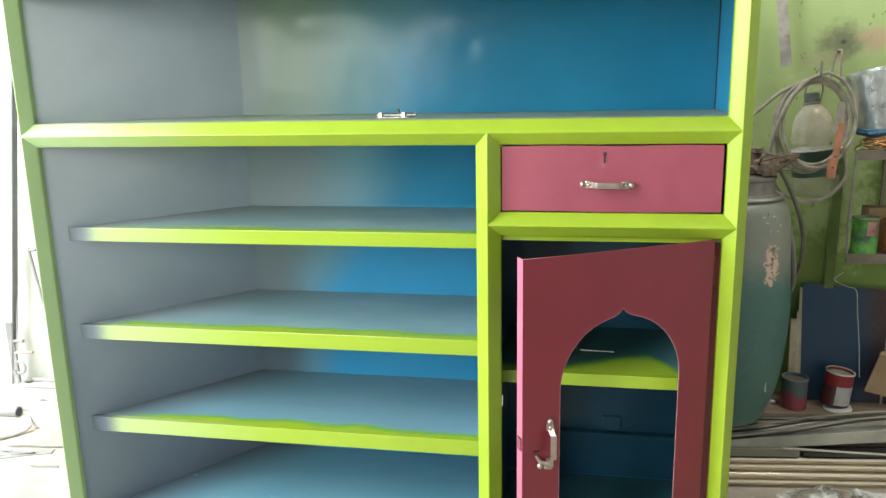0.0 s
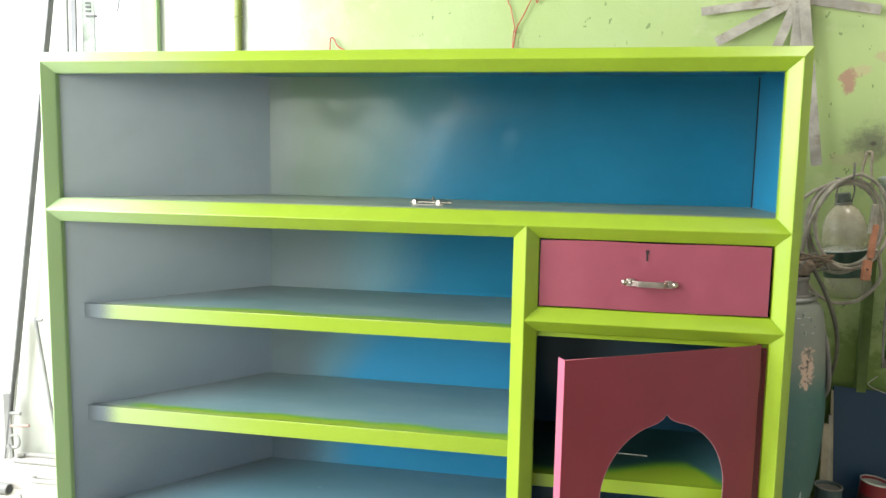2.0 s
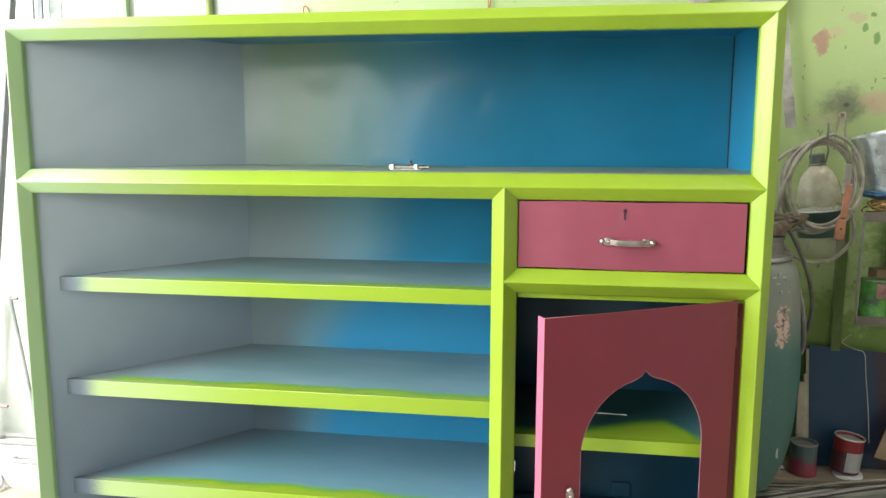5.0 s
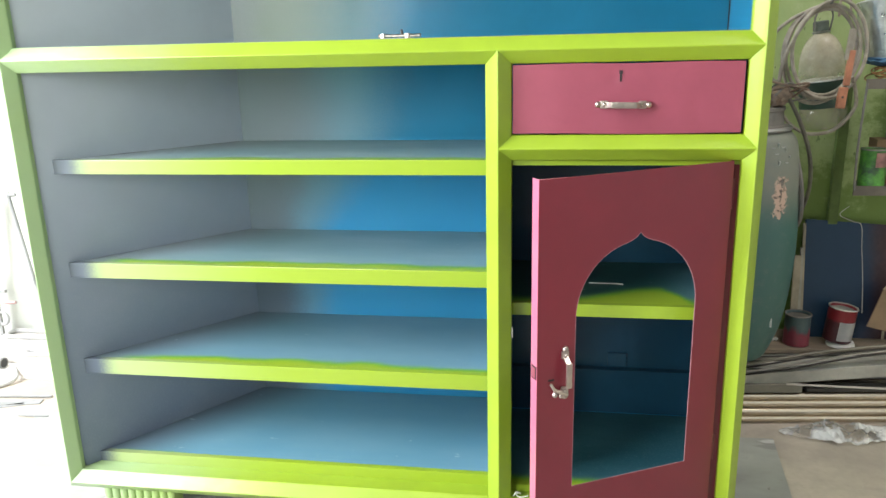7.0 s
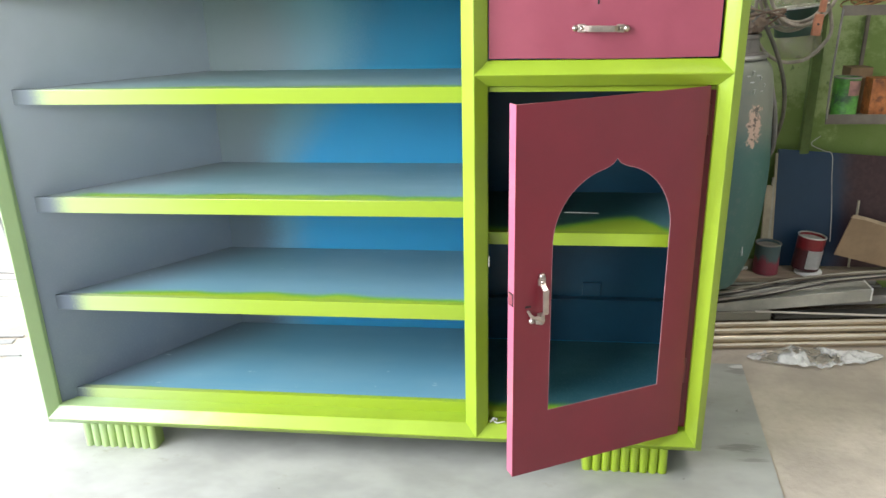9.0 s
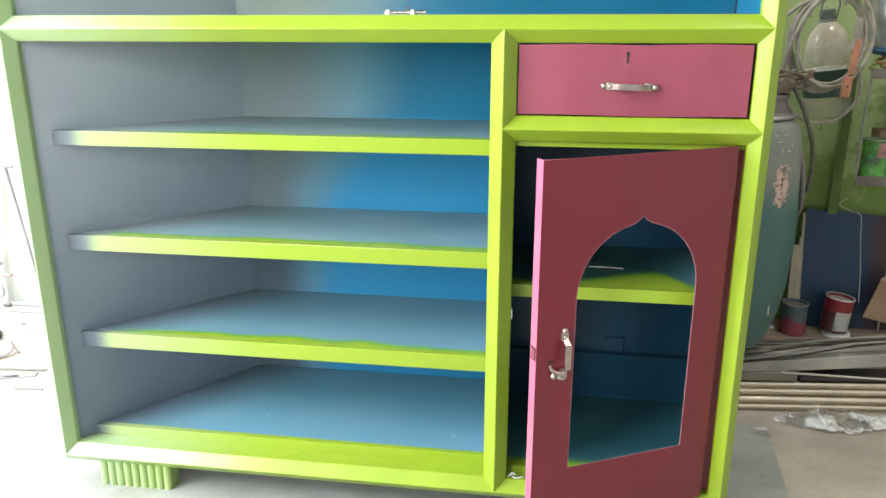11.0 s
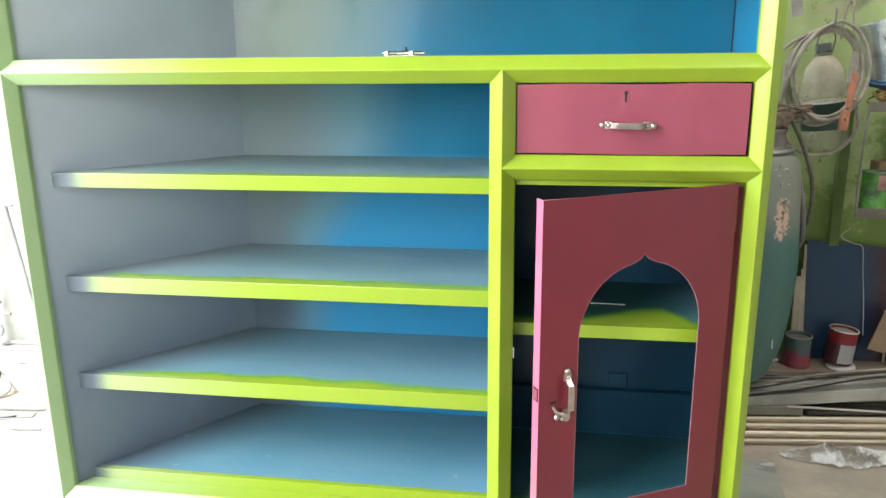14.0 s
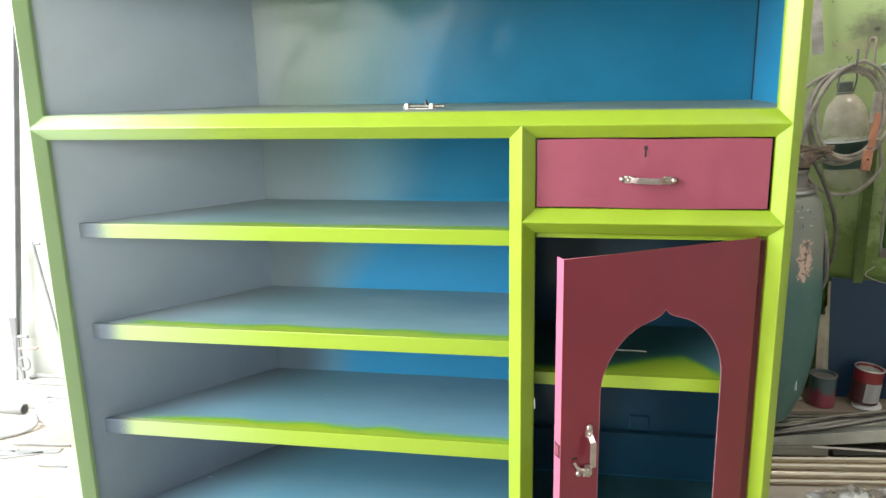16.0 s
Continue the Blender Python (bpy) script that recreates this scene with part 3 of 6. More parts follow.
inner_bar("middle_rail", 'x', MID, 0.026, X0 + LBAR / 2, X1 - HALF)
inner_bar("divider_bar", 'z', DIV, 0.026, Z0 + HALF, MID)
inner_bar("drawer_rail", 'x', DRW, 0.025, DIV, X1 - HALF)

# the left end of the cabinet is cut off at a slant, from the stile to the narrower back
T = 0.004
CUT_A, CUT_B = (0.046, BACK), (0.368, DEPTH)
def cut_x(y):
    return CUT_A[0] + (CUT_B[0] - CUT_A[0]) * (y - CUT_A[1]) / (CUT_B[1] - CUT_A[1])
def plate(x1, y0, y1, z0, z1):
    """A level sheet that ends on the slanted side."""
    bm = bmesh.new()
    prism(bm, [(cut_x(y0) + 0.0006, y0, z0), (x1, y0, z0), (x1, y1, z0), (cut_x(y1) + 0.0006, y1, z0)], (0, 0, z1 - z0))
    return bm
part("side_panel", made(prism, [(CUT_A[0], CUT_A[1], Z0 + 0.002), (CUT_B[0], CUT_B[1], Z0 + 0.002), (CUT_B[0] - 1.4 * T, CUT_B[1], Z0 + 0.002), (CUT_A[0] - 1.4 * T, CUT_A[1], Z0 + 0.002)], (0, 0, Z1 - Z0 - 0.004)), side_paint, cabinet, "grey-blue slanted side panel, paler towards the top")
part("side_panel", made_box(X1 - 0.0018, X1 - 0.0004, BACK, DEPTH, Z0 + 0.002, Z1 - 0.002), blue, cabinet)
# the back sheet is slightly dented and wavy, which its gloss shows
bm = bmesh.new()
nx, nz = 110, 110
BX0 = CUT_B[0] - 0.005
def dent(u, v):
    x, z = BX0 + (X1 - BX0) * u / nx, Z0 + (Z1 - Z0) * v / nz
    return sum(h * math.exp(-((x - dx) ** 2 + (z - dz) ** 2) / (r * r)) for dx, dz, r, h in ((0.985, 1.285, 0.022, 0.002), (0.55, 1.37, 0.05, -0.003), (0.80, 1.36, 0.07, 0.003), (0.52, 0.80, 0.06, 0.002), (1.2, 1.25, 0.12, 0.003)))
def bow(u, v):
    """The upper edge of the sheet is pulled to the front, but for one place that bulges back."""
    x, z = BX0 + (X1 - BX0) * u / nx, Z0 + (Z1 - Z0) * v / nz
    return -0.020 * max(0.0, z - 1.30) * (1 - 1.6 * math.exp(-((x - 0.80) / 0.10) ** 2))
grid = [[bm.verts.new((BX0 + (X1 - BX0) * u / nx, DEPTH + 0.0015 * noise.noise(Vector((u * 0.042, v * 0.05, 3.3))) + 0.0006 * noise.noise(Vector((u * 0.15, v * 0.16, 8.1))) + dent(u, v) + bow(u, v), Z0 + 0.003 + (Z1 - Z0 - 0.006) * v / nz)) for v in range(nz + 1)] for u in range(nx + 1)]
for u in range(nx):
    for v in range(nz):
        bm.faces.new((grid[u][v], grid[u + 1][v], grid[u + 1][v + 1], grid[u][v + 1]))
bmesh.ops.solidify(bm, geom=bm.faces[:], thickness=0.002)
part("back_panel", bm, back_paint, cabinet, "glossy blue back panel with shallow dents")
part("corner_seam", made_box(X1 - 0.0040, X1 - 0.0022, DEPTH - 0.009, DEPTH - 0.004, Z0 + 0.01, Z1 - 0.01), dark_hole, cabinet, "dark open seam")
part("top_panel", plate(X1 - 0.0022, BACK, DEPTH - 0.004, Z1 - 0.006, Z1 - 0.003), blue, cabinet)
part("partition", made_box(DIV - 0.003, DIV + 0.003, BACK, DEPTH - 0.004, 0.10, MID - 0.004), blue, cabinet)

def shelf(name, x0, x1, top, lip, front, material, lip_material):
    sheet = made_box(x0, x1, front + 0.002, DEPTH - 0.005, top - 0.003, top) if x0 > 0.5 else plate(x1, front + 0.002, DEPTH - 0.005, top - 0.003, top)
    s = part(name, sheet, material, cabinet)
    part("front_lip", made_box(x0, x1, front, front + 0.016, top - lip, top + 0.0015, bevel=0.0015), lip_material, s, "lime green folded front lip")
    return s
L0 = cut_x(0.040) + 0.001
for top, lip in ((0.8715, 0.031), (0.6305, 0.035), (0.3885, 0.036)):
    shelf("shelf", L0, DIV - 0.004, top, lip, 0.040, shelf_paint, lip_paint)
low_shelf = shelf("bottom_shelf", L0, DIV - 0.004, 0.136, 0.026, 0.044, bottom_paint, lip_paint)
for v in low_shelf.data.vertices:
    v.co.z += 0.020 if v.co.y > 0.2 else 0.0        # it slopes up a little to the back
part("ledge", made_box(DIV + 0.004, X1 - 0.006, BACK + 0.0005, 0.0285, 0.106, 0.1115), lime, cabinet)
part("cupboard_riser", made_box(DIV + 0.004, X1 - 0.006, 0.0270, 0.0298, 0.1117, 0.1285), lime, cabinet)
part("ledge", plate(DIV - 0.004, BACK + 0.0005, 0.0435, 0.106, 0.1115), frame_paint, cabinet)
part("middle_shelf", plate(X1 - 0.0022, BACK + 0.001, DEPTH - 0.005, 1.1135, 1.1180), dusty_shelf, cabinet, "dusty grey-green middle shelf")
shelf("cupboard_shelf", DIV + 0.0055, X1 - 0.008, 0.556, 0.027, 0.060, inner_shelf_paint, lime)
# darker copy of the blue: the cupboard's shade put into an added lining
shaded_lining = surface("shaded_blue_gloss", (0.012, 0.071, 0.130), 0.36, vary=0.15, scale=5, fine=120, relief=0.04, coat=0.25)
part("cupboard_back", made_box(DIV + 0.0045, X1 - 0.0065, DEPTH - 0.0062, DEPTH - 0.0045, 0.13, 0.882), shaded_lining, cabinet, "added dark blue lining that carries the cupboard's shade")
part("cupboard_side", made_box(DIV + 0.0035, DIV + 0.005, BACK + 0.002, DEPTH - 0.0065, 0.13, 0.882), shaded_lining, cabinet, "added dark blue lining that carries the cupboard's shade")
part("cupboard_side", made_box(X1 - 0.0075, X1 - 0.006, BACK + 0.002, DEPTH - 0.0065, 0.13, 0.882), shaded_lining, cabinet, "added dark blue lining that carries the cupboard's shade")
part("drawer_deck", made_box(DIV + 0.004, X1 - 0.006, BACK + 0.001, DEPTH - 0.005, 0.884, 0.890), shaded_lining, cabinet)
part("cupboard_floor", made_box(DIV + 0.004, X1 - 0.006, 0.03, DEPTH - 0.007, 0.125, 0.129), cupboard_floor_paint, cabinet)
part("door_stop", made_box(DIV + 0.02, X1 - 0.02, 0.014, 0.022, 0.866, 0.884), lime, cabinet)
part("back_batten", made_box(DIV + 0.006, X1 - 0.008, DEPTH - 0.030, DEPTH - 0.0065, 0.258, 0.264), shaded_lining, cabinet)
part("back_tab", made_box(1.340, 1.388, DEPTH - 0.016, DEPTH - 0.0065, 0.270, 0.307, bevel=0.002), shaded_lining, cabinet)
part("latch_plate", made_box(DIV + 0.0265, DIV + 0.029, -0.002, 0.004, 0.500, 0.522), pale_edge, cabinet)

# fluted feet
def foot(x0, x1, y0, y1):
    bm = bmesh.new()
    n = 9
    w = (x1 - x0) / n
    poly = [(x0, y1, 0.0), (x0, y0 + 0.006, 0.0)]
    for k in range(n):
        for s in range(1, 8):
            a = math.pi * s / 8
            poly.append((x0 + w * k + w / 2 - math.cos(a) * w / 2, y0 + 0.006 - math.sin(a) * 0.010, 0.0))
        if k < n - 1:
            poly.append((x0 + w * (k + 1), y0 + 0.007, 0.0))
    poly += [(x1, y0 + 0.006, 0.0), (x1, y1, 0.0)]
    prism(bm, poly, (0, 0, Z0 + 0.004))
    part("foot", bm, frame_paint, cabinet, "fluted lime green foot")
for y0, y1 in ((-0.002, 0.036), (DEPTH - 0.07, DEPTH - 0.01)):
    foot(0.099 + (0.27 if y0 > 0.1 else 0), 0.287 + (0.27 if y0 > 0.1 else 0), y0, y1)
    foot(1.325, 1.517, y0, y1)
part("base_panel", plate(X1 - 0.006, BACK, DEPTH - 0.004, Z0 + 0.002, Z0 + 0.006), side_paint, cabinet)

# drawer
def drawer_front(x0, x1, z0, z1, y, thick):
    """Thin sheet front, beaten in round the lock and wavy along its edges."""
    nx, nz = 66, 22
    bm = bmesh.new()
    rows = []
    for j in range(nz + 1):
        row = []
        for i in range(nx + 1):
            u, v = i / nx, j / nz
            x, z = x0 + (x1 - x0) * u, z0 + (z1 - z0) * v
            lock = math.exp(-((x - 1.300) / 0.020) ** 2 - ((z - 1.036) / 0.016) ** 2)
            crease = math.exp(-((x - 1.3195 - 0.2 * (z - 1.03)) / 0.005) ** 2 - ((z - 1.034) / 0.013) ** 2)
            low = math.exp(-((x - 1.255) / 0.030) ** 2 - ((z - 0.955) / 0.018) ** 2) + 0.8 * math.exp(-((x - 1.455) / 0.016) ** 2 - ((z - 0.972) / 0.030) ** 2)
            near = 1 - min(1.0, abs(v - 0.5) * 2) ** 6
            wave = 0.0007 * math.sin(9 * u + 1) * math.sin(4 * v + 0.5) + 0.0004 * math.sin(23 * u) * (1 - v)
            edge = 0.0009 * math.sin(7 * u + 0.6) * (v < 0.02) - 0.0008 * math.sin(11 * u + 2) * (v > 0.98)
            row.append(bm.verts.new((x, y + 0.0016 * lock * near - 0.0012 * crease + 0.0012 * low * near + wave, z + edge)))
        rows.append(row)
    for a, b in zip(rows, rows[1:]):
        for i in range(nx):
            bm.faces.new((a[i], a[i + 1], b[i + 1], b[i])).smooth = True
    rim = rows[0] + [r[-1] for r in rows[1:]] + rows[-1][-2::-1] + [r[0] for r in rows[-2:0:-1]]
    back = [bm.verts.new((p.co.x, y + thick, p.co.z)) for p in rim]
    for k in range(len(rim)):
        n = (k + 1) % len(rim)
        bm.faces.new((rim[k], back[k], back[n], rim[n]))
    bm.faces.new(back)
    bmesh.ops.recalc_face_normals(bm, faces=bm.faces[:])
    return bm
drawer = part("drawer", drawer_front(1.1090, 1.5385, 0.9305, 1.0628, -0.0018, 0.0155), pink, cabinet, "dusty pink drawer front")
part("drawer_box", made_box(1.118, 1.53, 0.016, 0.33, 0.935, 1.04), blue, drawer)
part("keyhole", made(prism, [(1.3135 + a, -0.0024, 1.0395 + c) for a, c in ((-.0032, .010), (.0032, .010), (.0032, .003), (.0016, .003), (.0016, -.011), (-.0020, -.011), (-.0020, .003), (-.0032, .003))], (0, 0.001, 0)), dark_hole, drawer)
part("keyhole_rim", made_box(1.3162, 1.3192, -0.0022, -0.0012, 1.0275, 1.0450), pink, drawer)

def handle(m):
    """A cast pull: two ball-tipped rosettes and a ribbed bridge, along x and standing off towards -y."""
    bm = bmesh.new()
    box(bm, -0.0245, 0.0245, -0.0235, -0.0190, -0.0058, 0.0058, bevel=0.0012)
    for k in range(9):
        x = -0.018 + k * 0.0045
        box(bm, x - 0.0009, x + 0.0009, -0.0243, -0.0225, -0.0048, 0.0048)
    for s in (-1, 1):
        prism(bm, [(s * 0.0225, -0.0232, -0.0052), (s * 0.0225, -0.0192, -0.0052), (s * 0.0310, -0.0030, -0.0052), (s * 0.0355, -0.0045, -0.0052)], (0, 0, 0.0104))
    for s in (-1, 1):
        box(bm, s * 0.036 - 0.0075, s * 0.036 + 0.0075, -0.0065, -0.0005, -0.0075, 0.0075, bevel=0.002)
        bmesh.ops.create_uvsphere(bm, u_segments=12, v_segments=8, radius=0.0062, matrix=Matrix.Translation((s * 0.0475, -0.004, 0)))
        bmesh.ops.create_uvsphere(bm, u_segments=10, v_segments=6, radius=0.0035, matrix=Matrix.Translation((s * 0.036, -0.0075, 0)))
    bmesh.ops.transform(bm, matrix=m, verts=bm.verts)
    return bm
part("handle", handle(pose(1.3195, -0.0015, 0.9855, 0, 1.0, 0)), chrome, drawer, "chrome pull handle with ball tips")

# door of folded sheet, ajar on its hinges
DOOR_W, DOOR_T, DOOR_Z0, DOOR_Z1, AJAR = 0.421, 0.027, 0.1125, 0.872, 27.2
hang = Matrix.Translation((1.5286, 0.0214, 0)) @ Matrix.Rotation(radians(AJAR), 4, 'Z')
def arch_outline():
    """The window of the door: straight sides, a round arch and a small pointed tip. x runs from the hinge (0) to -DOOR_W."""
    l, r, bottom, spring, top = -0.343, -0.079, 0.252, 0.606, 0.744
    cx, a = (l + r) / 2, (r - l) / 2
    pts = [(r, bottom), (r, spring)]
    for k in range(1, 22):
        ang = radians(90) * k / 22
        x, z = cx + a * math.cos(ang), spring + (top - spring) * math.sin(ang)
        if x > cx + 0.020:
            pts.append((x, z))
    pts += [(cx + 0.017, top + 0.001), (cx + 0.008, top + 0.006), (cx, top + 0.015)]
    return pts + [(2 * cx - x, z) for x, z in reversed(pts[:-1])]
bm = bmesh.new()
inner = arch_outline()
BEND = 0.012
outer = [(-BEND, DOOR_Z0), (-BEND, DOOR_Z1 + 0.006), (-DOOR_W, DOOR_Z1), (-DOOR_W, DOOR_Z0)]      # it has sagged: higher at the hinges
def ring_faces(bm, y):
    iv = [bm.verts.new((x, y, z)) for x, z in inner]
    ov = [bm.verts.new((x, y, z)) for x, z in outer]
    es = [bm.edges.new((v[k], v[(k + 1) % len(v)])) for v in (iv, ov) for k in range(len(v))]
    bmesh.ops.triangle_fill(bm, use_beauty=True, use_dissolve=False, edges=es)
    return iv, ov
SKIN = 0.0018
fi, fo = ring_faces(bm, -DOOR_T)
bi, bo = ring_faces(bm, -DOOR_T + SKIN)
for f, g in ((fi, bi), (fo, bo)):
    for k in range(len(f)):
        bm.faces.new((f[k], f[(k + 1) % len(f)], g[(k + 1) % len(f)], g[k]))
bmesh.ops.transform(bm, matrix=hang, verts=bm.verts)
door = part("door", bm, shaded_door_paint, cabinet, "glossy maroon door with an arched window, ajar")
bm = bmesh.new()
sweep(bm, [hang @ Vector((x, -DOOR_T + 0.0008, z)) for x, z in inner + inner[:2]], 0.0011, 6)
part("window_edge", bm, surface("bare_cut_edge", (0.30, 0.13, 0.15), 0.45, 0.1, vary=0.2, scale=30), door, "pale bare cut edge")
# the folded edges behind the face
y0, y1 = -DOOR_T + SKIN, 0.0
part("jamb_strip", made_box(1.5120, 1.5540, 0.0135, 0.0160, DOOR_Z0 + 0.004, DOOR_Z1 - 0.004), shaded_door_paint, cabinet, "maroon strip behind the hinges")
part("hinge_fold", made(prism, [(-BEND, -DOOR_T, DOOR_Z0), (-BEND, -DOOR_T + SKIN, DOOR_Z0), (-0.001, -0.001, DOOR_Z0), (0.0005, -0.0025, DOOR_Z0)], (0, 0, DOOR_Z1 + 0.006 - DOOR_Z0), hang), shaded_door_paint, door, "maroon fold along the hinges")
for q in ((-DOOR_W, -DOOR_W + 0.002, DOOR_Z0, DOOR_Z1), (-DOOR_W + 0.002, -BEND, DOOR_Z0, DOOR_Z0 + 0.002), (-DOOR_W + 0.002, -BEND, DOOR_Z1 - 0.002, DOOR_Z1)):
    part("folded_edge", made_box(q[0], q[1], y0, y0 + 0.005 if q[2] > 0.8 else y1, q[2], q[3], m=hang), lit_edge_paint, door)
part("handle", handle(hang @ pose(-0.3655, -DOOR_T, 0.502, 0, 90, 0)), chrome, door, "chrome pull handle with a latch tongue")
bm = bmesh.new()
sweep(bm, spline([(0.003, -0.007, -0.044), (-0.012, -0.009, -0.036), (-0.022, -0.008, -0.031), (-0.030, -0.006, -0.018)], 5), lambda u: 0.0055 - 0.003 * u, 8)
bmesh.ops.create_uvsphere(bm, u_segments=10, v_segments=6, radius=0.006, matrix=Matrix.Translation((-0.022, -0.008, -0.040)))
bmesh.ops.create_uvsphere(bm, u_segments=10, v_segments=6, radius=0.005, matrix=Matrix.Translation((-0.010, -0.008, -0.044)))
bmesh.ops.transform(bm, matrix=hang @ pose(-0.3655, -DOOR_T, 0.502), verts=bm.verts)
part("latch_tongue", bm, chrome, door)
part("latch_slot", made_box(-0.398, -0.386, -DOOR_T - 0.0006, -DOOR_T + 0.001, 0.487, 0.491, m=hang), dark_hole, door)
part("edge_lock", made_box(-DOOR_W - 0.0008, -DOOR_W + 0.002, -DOOR_T + 0.004, -0.004, 0.492, 0.518, m=hang), dark_hole, door)
part("edge_lock_tongue", made_box(-DOOR_W - 0.0016, -DOOR_W + 0.001, -DOOR_T + 0.0065, -0.0065, 0.495, 0.515, m=hang), pink, door)
for z in (0.23, 0.78):
    part("hinge", made(lathe, [(0.005, 0), (0.005, 0.06)], (1.535, 0.016, z), 12), pink, door)

# tower bolt lying on the middle shelf
bolt_steel = surface("worn_bolt_steel", (0.33, 0.30, 0.26), 0.30, 1.0, vary=0.3, scale=70, fine=300, relief=0.2)
bolt = root("tower_bolt", (0.865, 0.11, 1.118), "small chrome tower bolt lying on the shelf", "bolt")
bm = bmesh.new()
mb = pose(0.865, 0.11, 1.118, 0, 0, -6)
box(bm, -0.042, 0.030, -0.008, 0.008, 0, 0.002, 0.0006, m=mb)
part("plate", bm, bolt_steel, bolt)
bm = bmesh.new()
sweep(bm, [mb @ Vector((-0.046, 0, 0.0065)), mb @ Vector((0.046, 0, 0.0065))], 0.0038, 8)
part("rod", bm, bolt_steel, bolt)
bm = bmesh.new()
sweep(bm, [mb @ Vector((0.006, 0, 0.0085)), mb @ Vector((0.006, -0.004, 0.018))], 0.003, 8)
part("knob", bm, bolt_steel, bolt)
for x in (-0.036, 0.018):
    part("keeper", made_box(x - 0.004, x + 0.004, -0.007, 0.007, 0.001, 0.0115, 0.001, m=mb), chrome, bolt)

# ---- floor sheet and the stock beside the cabinet ----
bm = bmesh.new()
prism(bm, [(-0.42, 0.47, -0.0035), (1.822, 0.543, -0.0035), (1.735, -0.25, -0.0035), (1.60, -1.95, -0.0035), (-0.62, -1.9, -0.0035)], (0, 0, 0.0033))
tagged(part("steel_sheet", bm, sheet_steel), "large dusty grey steel sheet lying under the cabinet", "metal sheet")

def pipe_along(name, p, q, r, material, group, label, category="pipe", n=16):
    bm = bmesh.new()
    sweep(bm, [p, q], r, n)
    return tagged(part(name, bm, material, round_shade=True), label, category, group)

def square_tube(name, p, q, w, h, material, group, label, category="steel bar"):
    """A bar of w x h between two points along its underside."""
    p, q = Vector(p), Vector(q)
    d = q - p
    m = Matrix.Translation(p) @ d.to_track_quat('X', 'Z').to_matrix().to_4x4()
    bm = made_box(0, d.length, -w / 2, w / 2, 0, h, bevel=min(w, h) * 0.12, m=m)
    return tagged(part(name, bm, material), label, category, group)

PG = "steel stock stacked by the wall"
SLEW = math.atan(0.105)
def stock(u, v, z):
    """A place in the stack, which lies a little askew to the wall: u along it, v into its depth."""
    return Vector((1.77 + u * math.cos(SLEW) - v * math.sin(SLEW), 0.644 + u * math.sin(SLEW) + v * math.cos(SLEW), z))
for row in range(4):
    for col in range(5):
        rnd = random.Random(900 + row * 5 + col)
        v, z, r = 0.0236 * col + (0.009 if row > 1 else 0.0) + rnd.uniform(-0.0003, 0.0003), -0.004 + 0.0116 + 0.0230 * row, 0.0114
        pipe_along("steel_pipe", stock(-0.72 + rnd.uniform(0, 0.12), v - 0.002, z), stock(0.62 - rnd.uniform(0, 0.03), v + 0.002, z), r, bright_pipe, PG, "long bright round steel pipe in a stack on the floor", n=14)
for k in range(4):
    z = -0.004 + 0.048 * k
    square_tube("steel_tube", stock(-0.80 + 0.03 * k, 0.158 - 0.001 * k, z), stock(0.60 - 0.02 * k, 0.158 + 0.001 * k, z), 0.050, 0.0475, raw_steel, PG, "dull square steel tube in the stack by the wall", "steel tube")
cut = surface("bright_cut_edge", (0.78, 0.77, 0.74), 0.4, 0.1, vary=0.1)
# loose flats, angles and channels on top
def channel(name, p, q, w, h, t, twist, material, label):
    """A channel section lying open side down between two points."""
    p, q = Vector(p), Vector(q)
    d = q - p
    m = Matrix.Translation(p) @ d.to_track_quat('X', 'Z').to_matrix().to_4x4() @ Matrix.Rotation(radians(twist), 4, 'X')
    bm = bmesh.new()
    sec = [(-w / 2, 0), (-w / 2, h), (w / 2, h), (w / 2, 0), (w / 2 - t, 0), (w / 2 - t, h - t), (-w / 2 + t, h - t), (-w / 2 + t, 0)]
    prism(bm, [(0, y, z) for y, z in sec], (d.length, 0, 0), m)
    ob = tagged(part(name, bm, material), label, "steel channel", PG)
    bm = bmesh.new()
    prism(bm, [(d.length + 0.0004, y * 1.02, z * 1.02) for y, z in sec], (0.005, 0, 0), m)
    part("cut_end", bm, cut, ob, "bright sawn end")
    return ob
channel("steel_channel", stock(-0.30, 0.034, 0.094), stock(0.446, 0.030, 0.152), 0.060, 0.040, 0.003, 10, grey_strip, "grey steel channel with a bright cut end, lying askew")
channel("steel_channel", stock(-0.50, 0.088, 0.0925), stock(0.60, 0.092, 0.110), 0.050, 0.030, 0.003, 4, raw_steel, "dark steel channel in the stack of stock")
flat_label = "long thin flat steel bar lying on the stack"
dark_steel = surface("dark_scale_and_gap_shade", (0.060, 0.055, 0.048), 0.5, 0.3, vary=0.3, scale=9, fine=90, relief=0.2, stretch=(0.3, 1, 1))
brown_steel = surface("rusty_brown_flat", (0.27, 0.245, 0.195), 0.65, 0.1, vary=0.25, scale=9, fine=90, relief=0.25, stretch=(0.3, 1, 1))
pale_flat = surface("pale_dusty_flat", (0.58, 0.53, 0.47), 0.6, 0.1, vary=0.2, scale=9, fine=90, relief=0.2, stretch=(0.3, 1, 1))
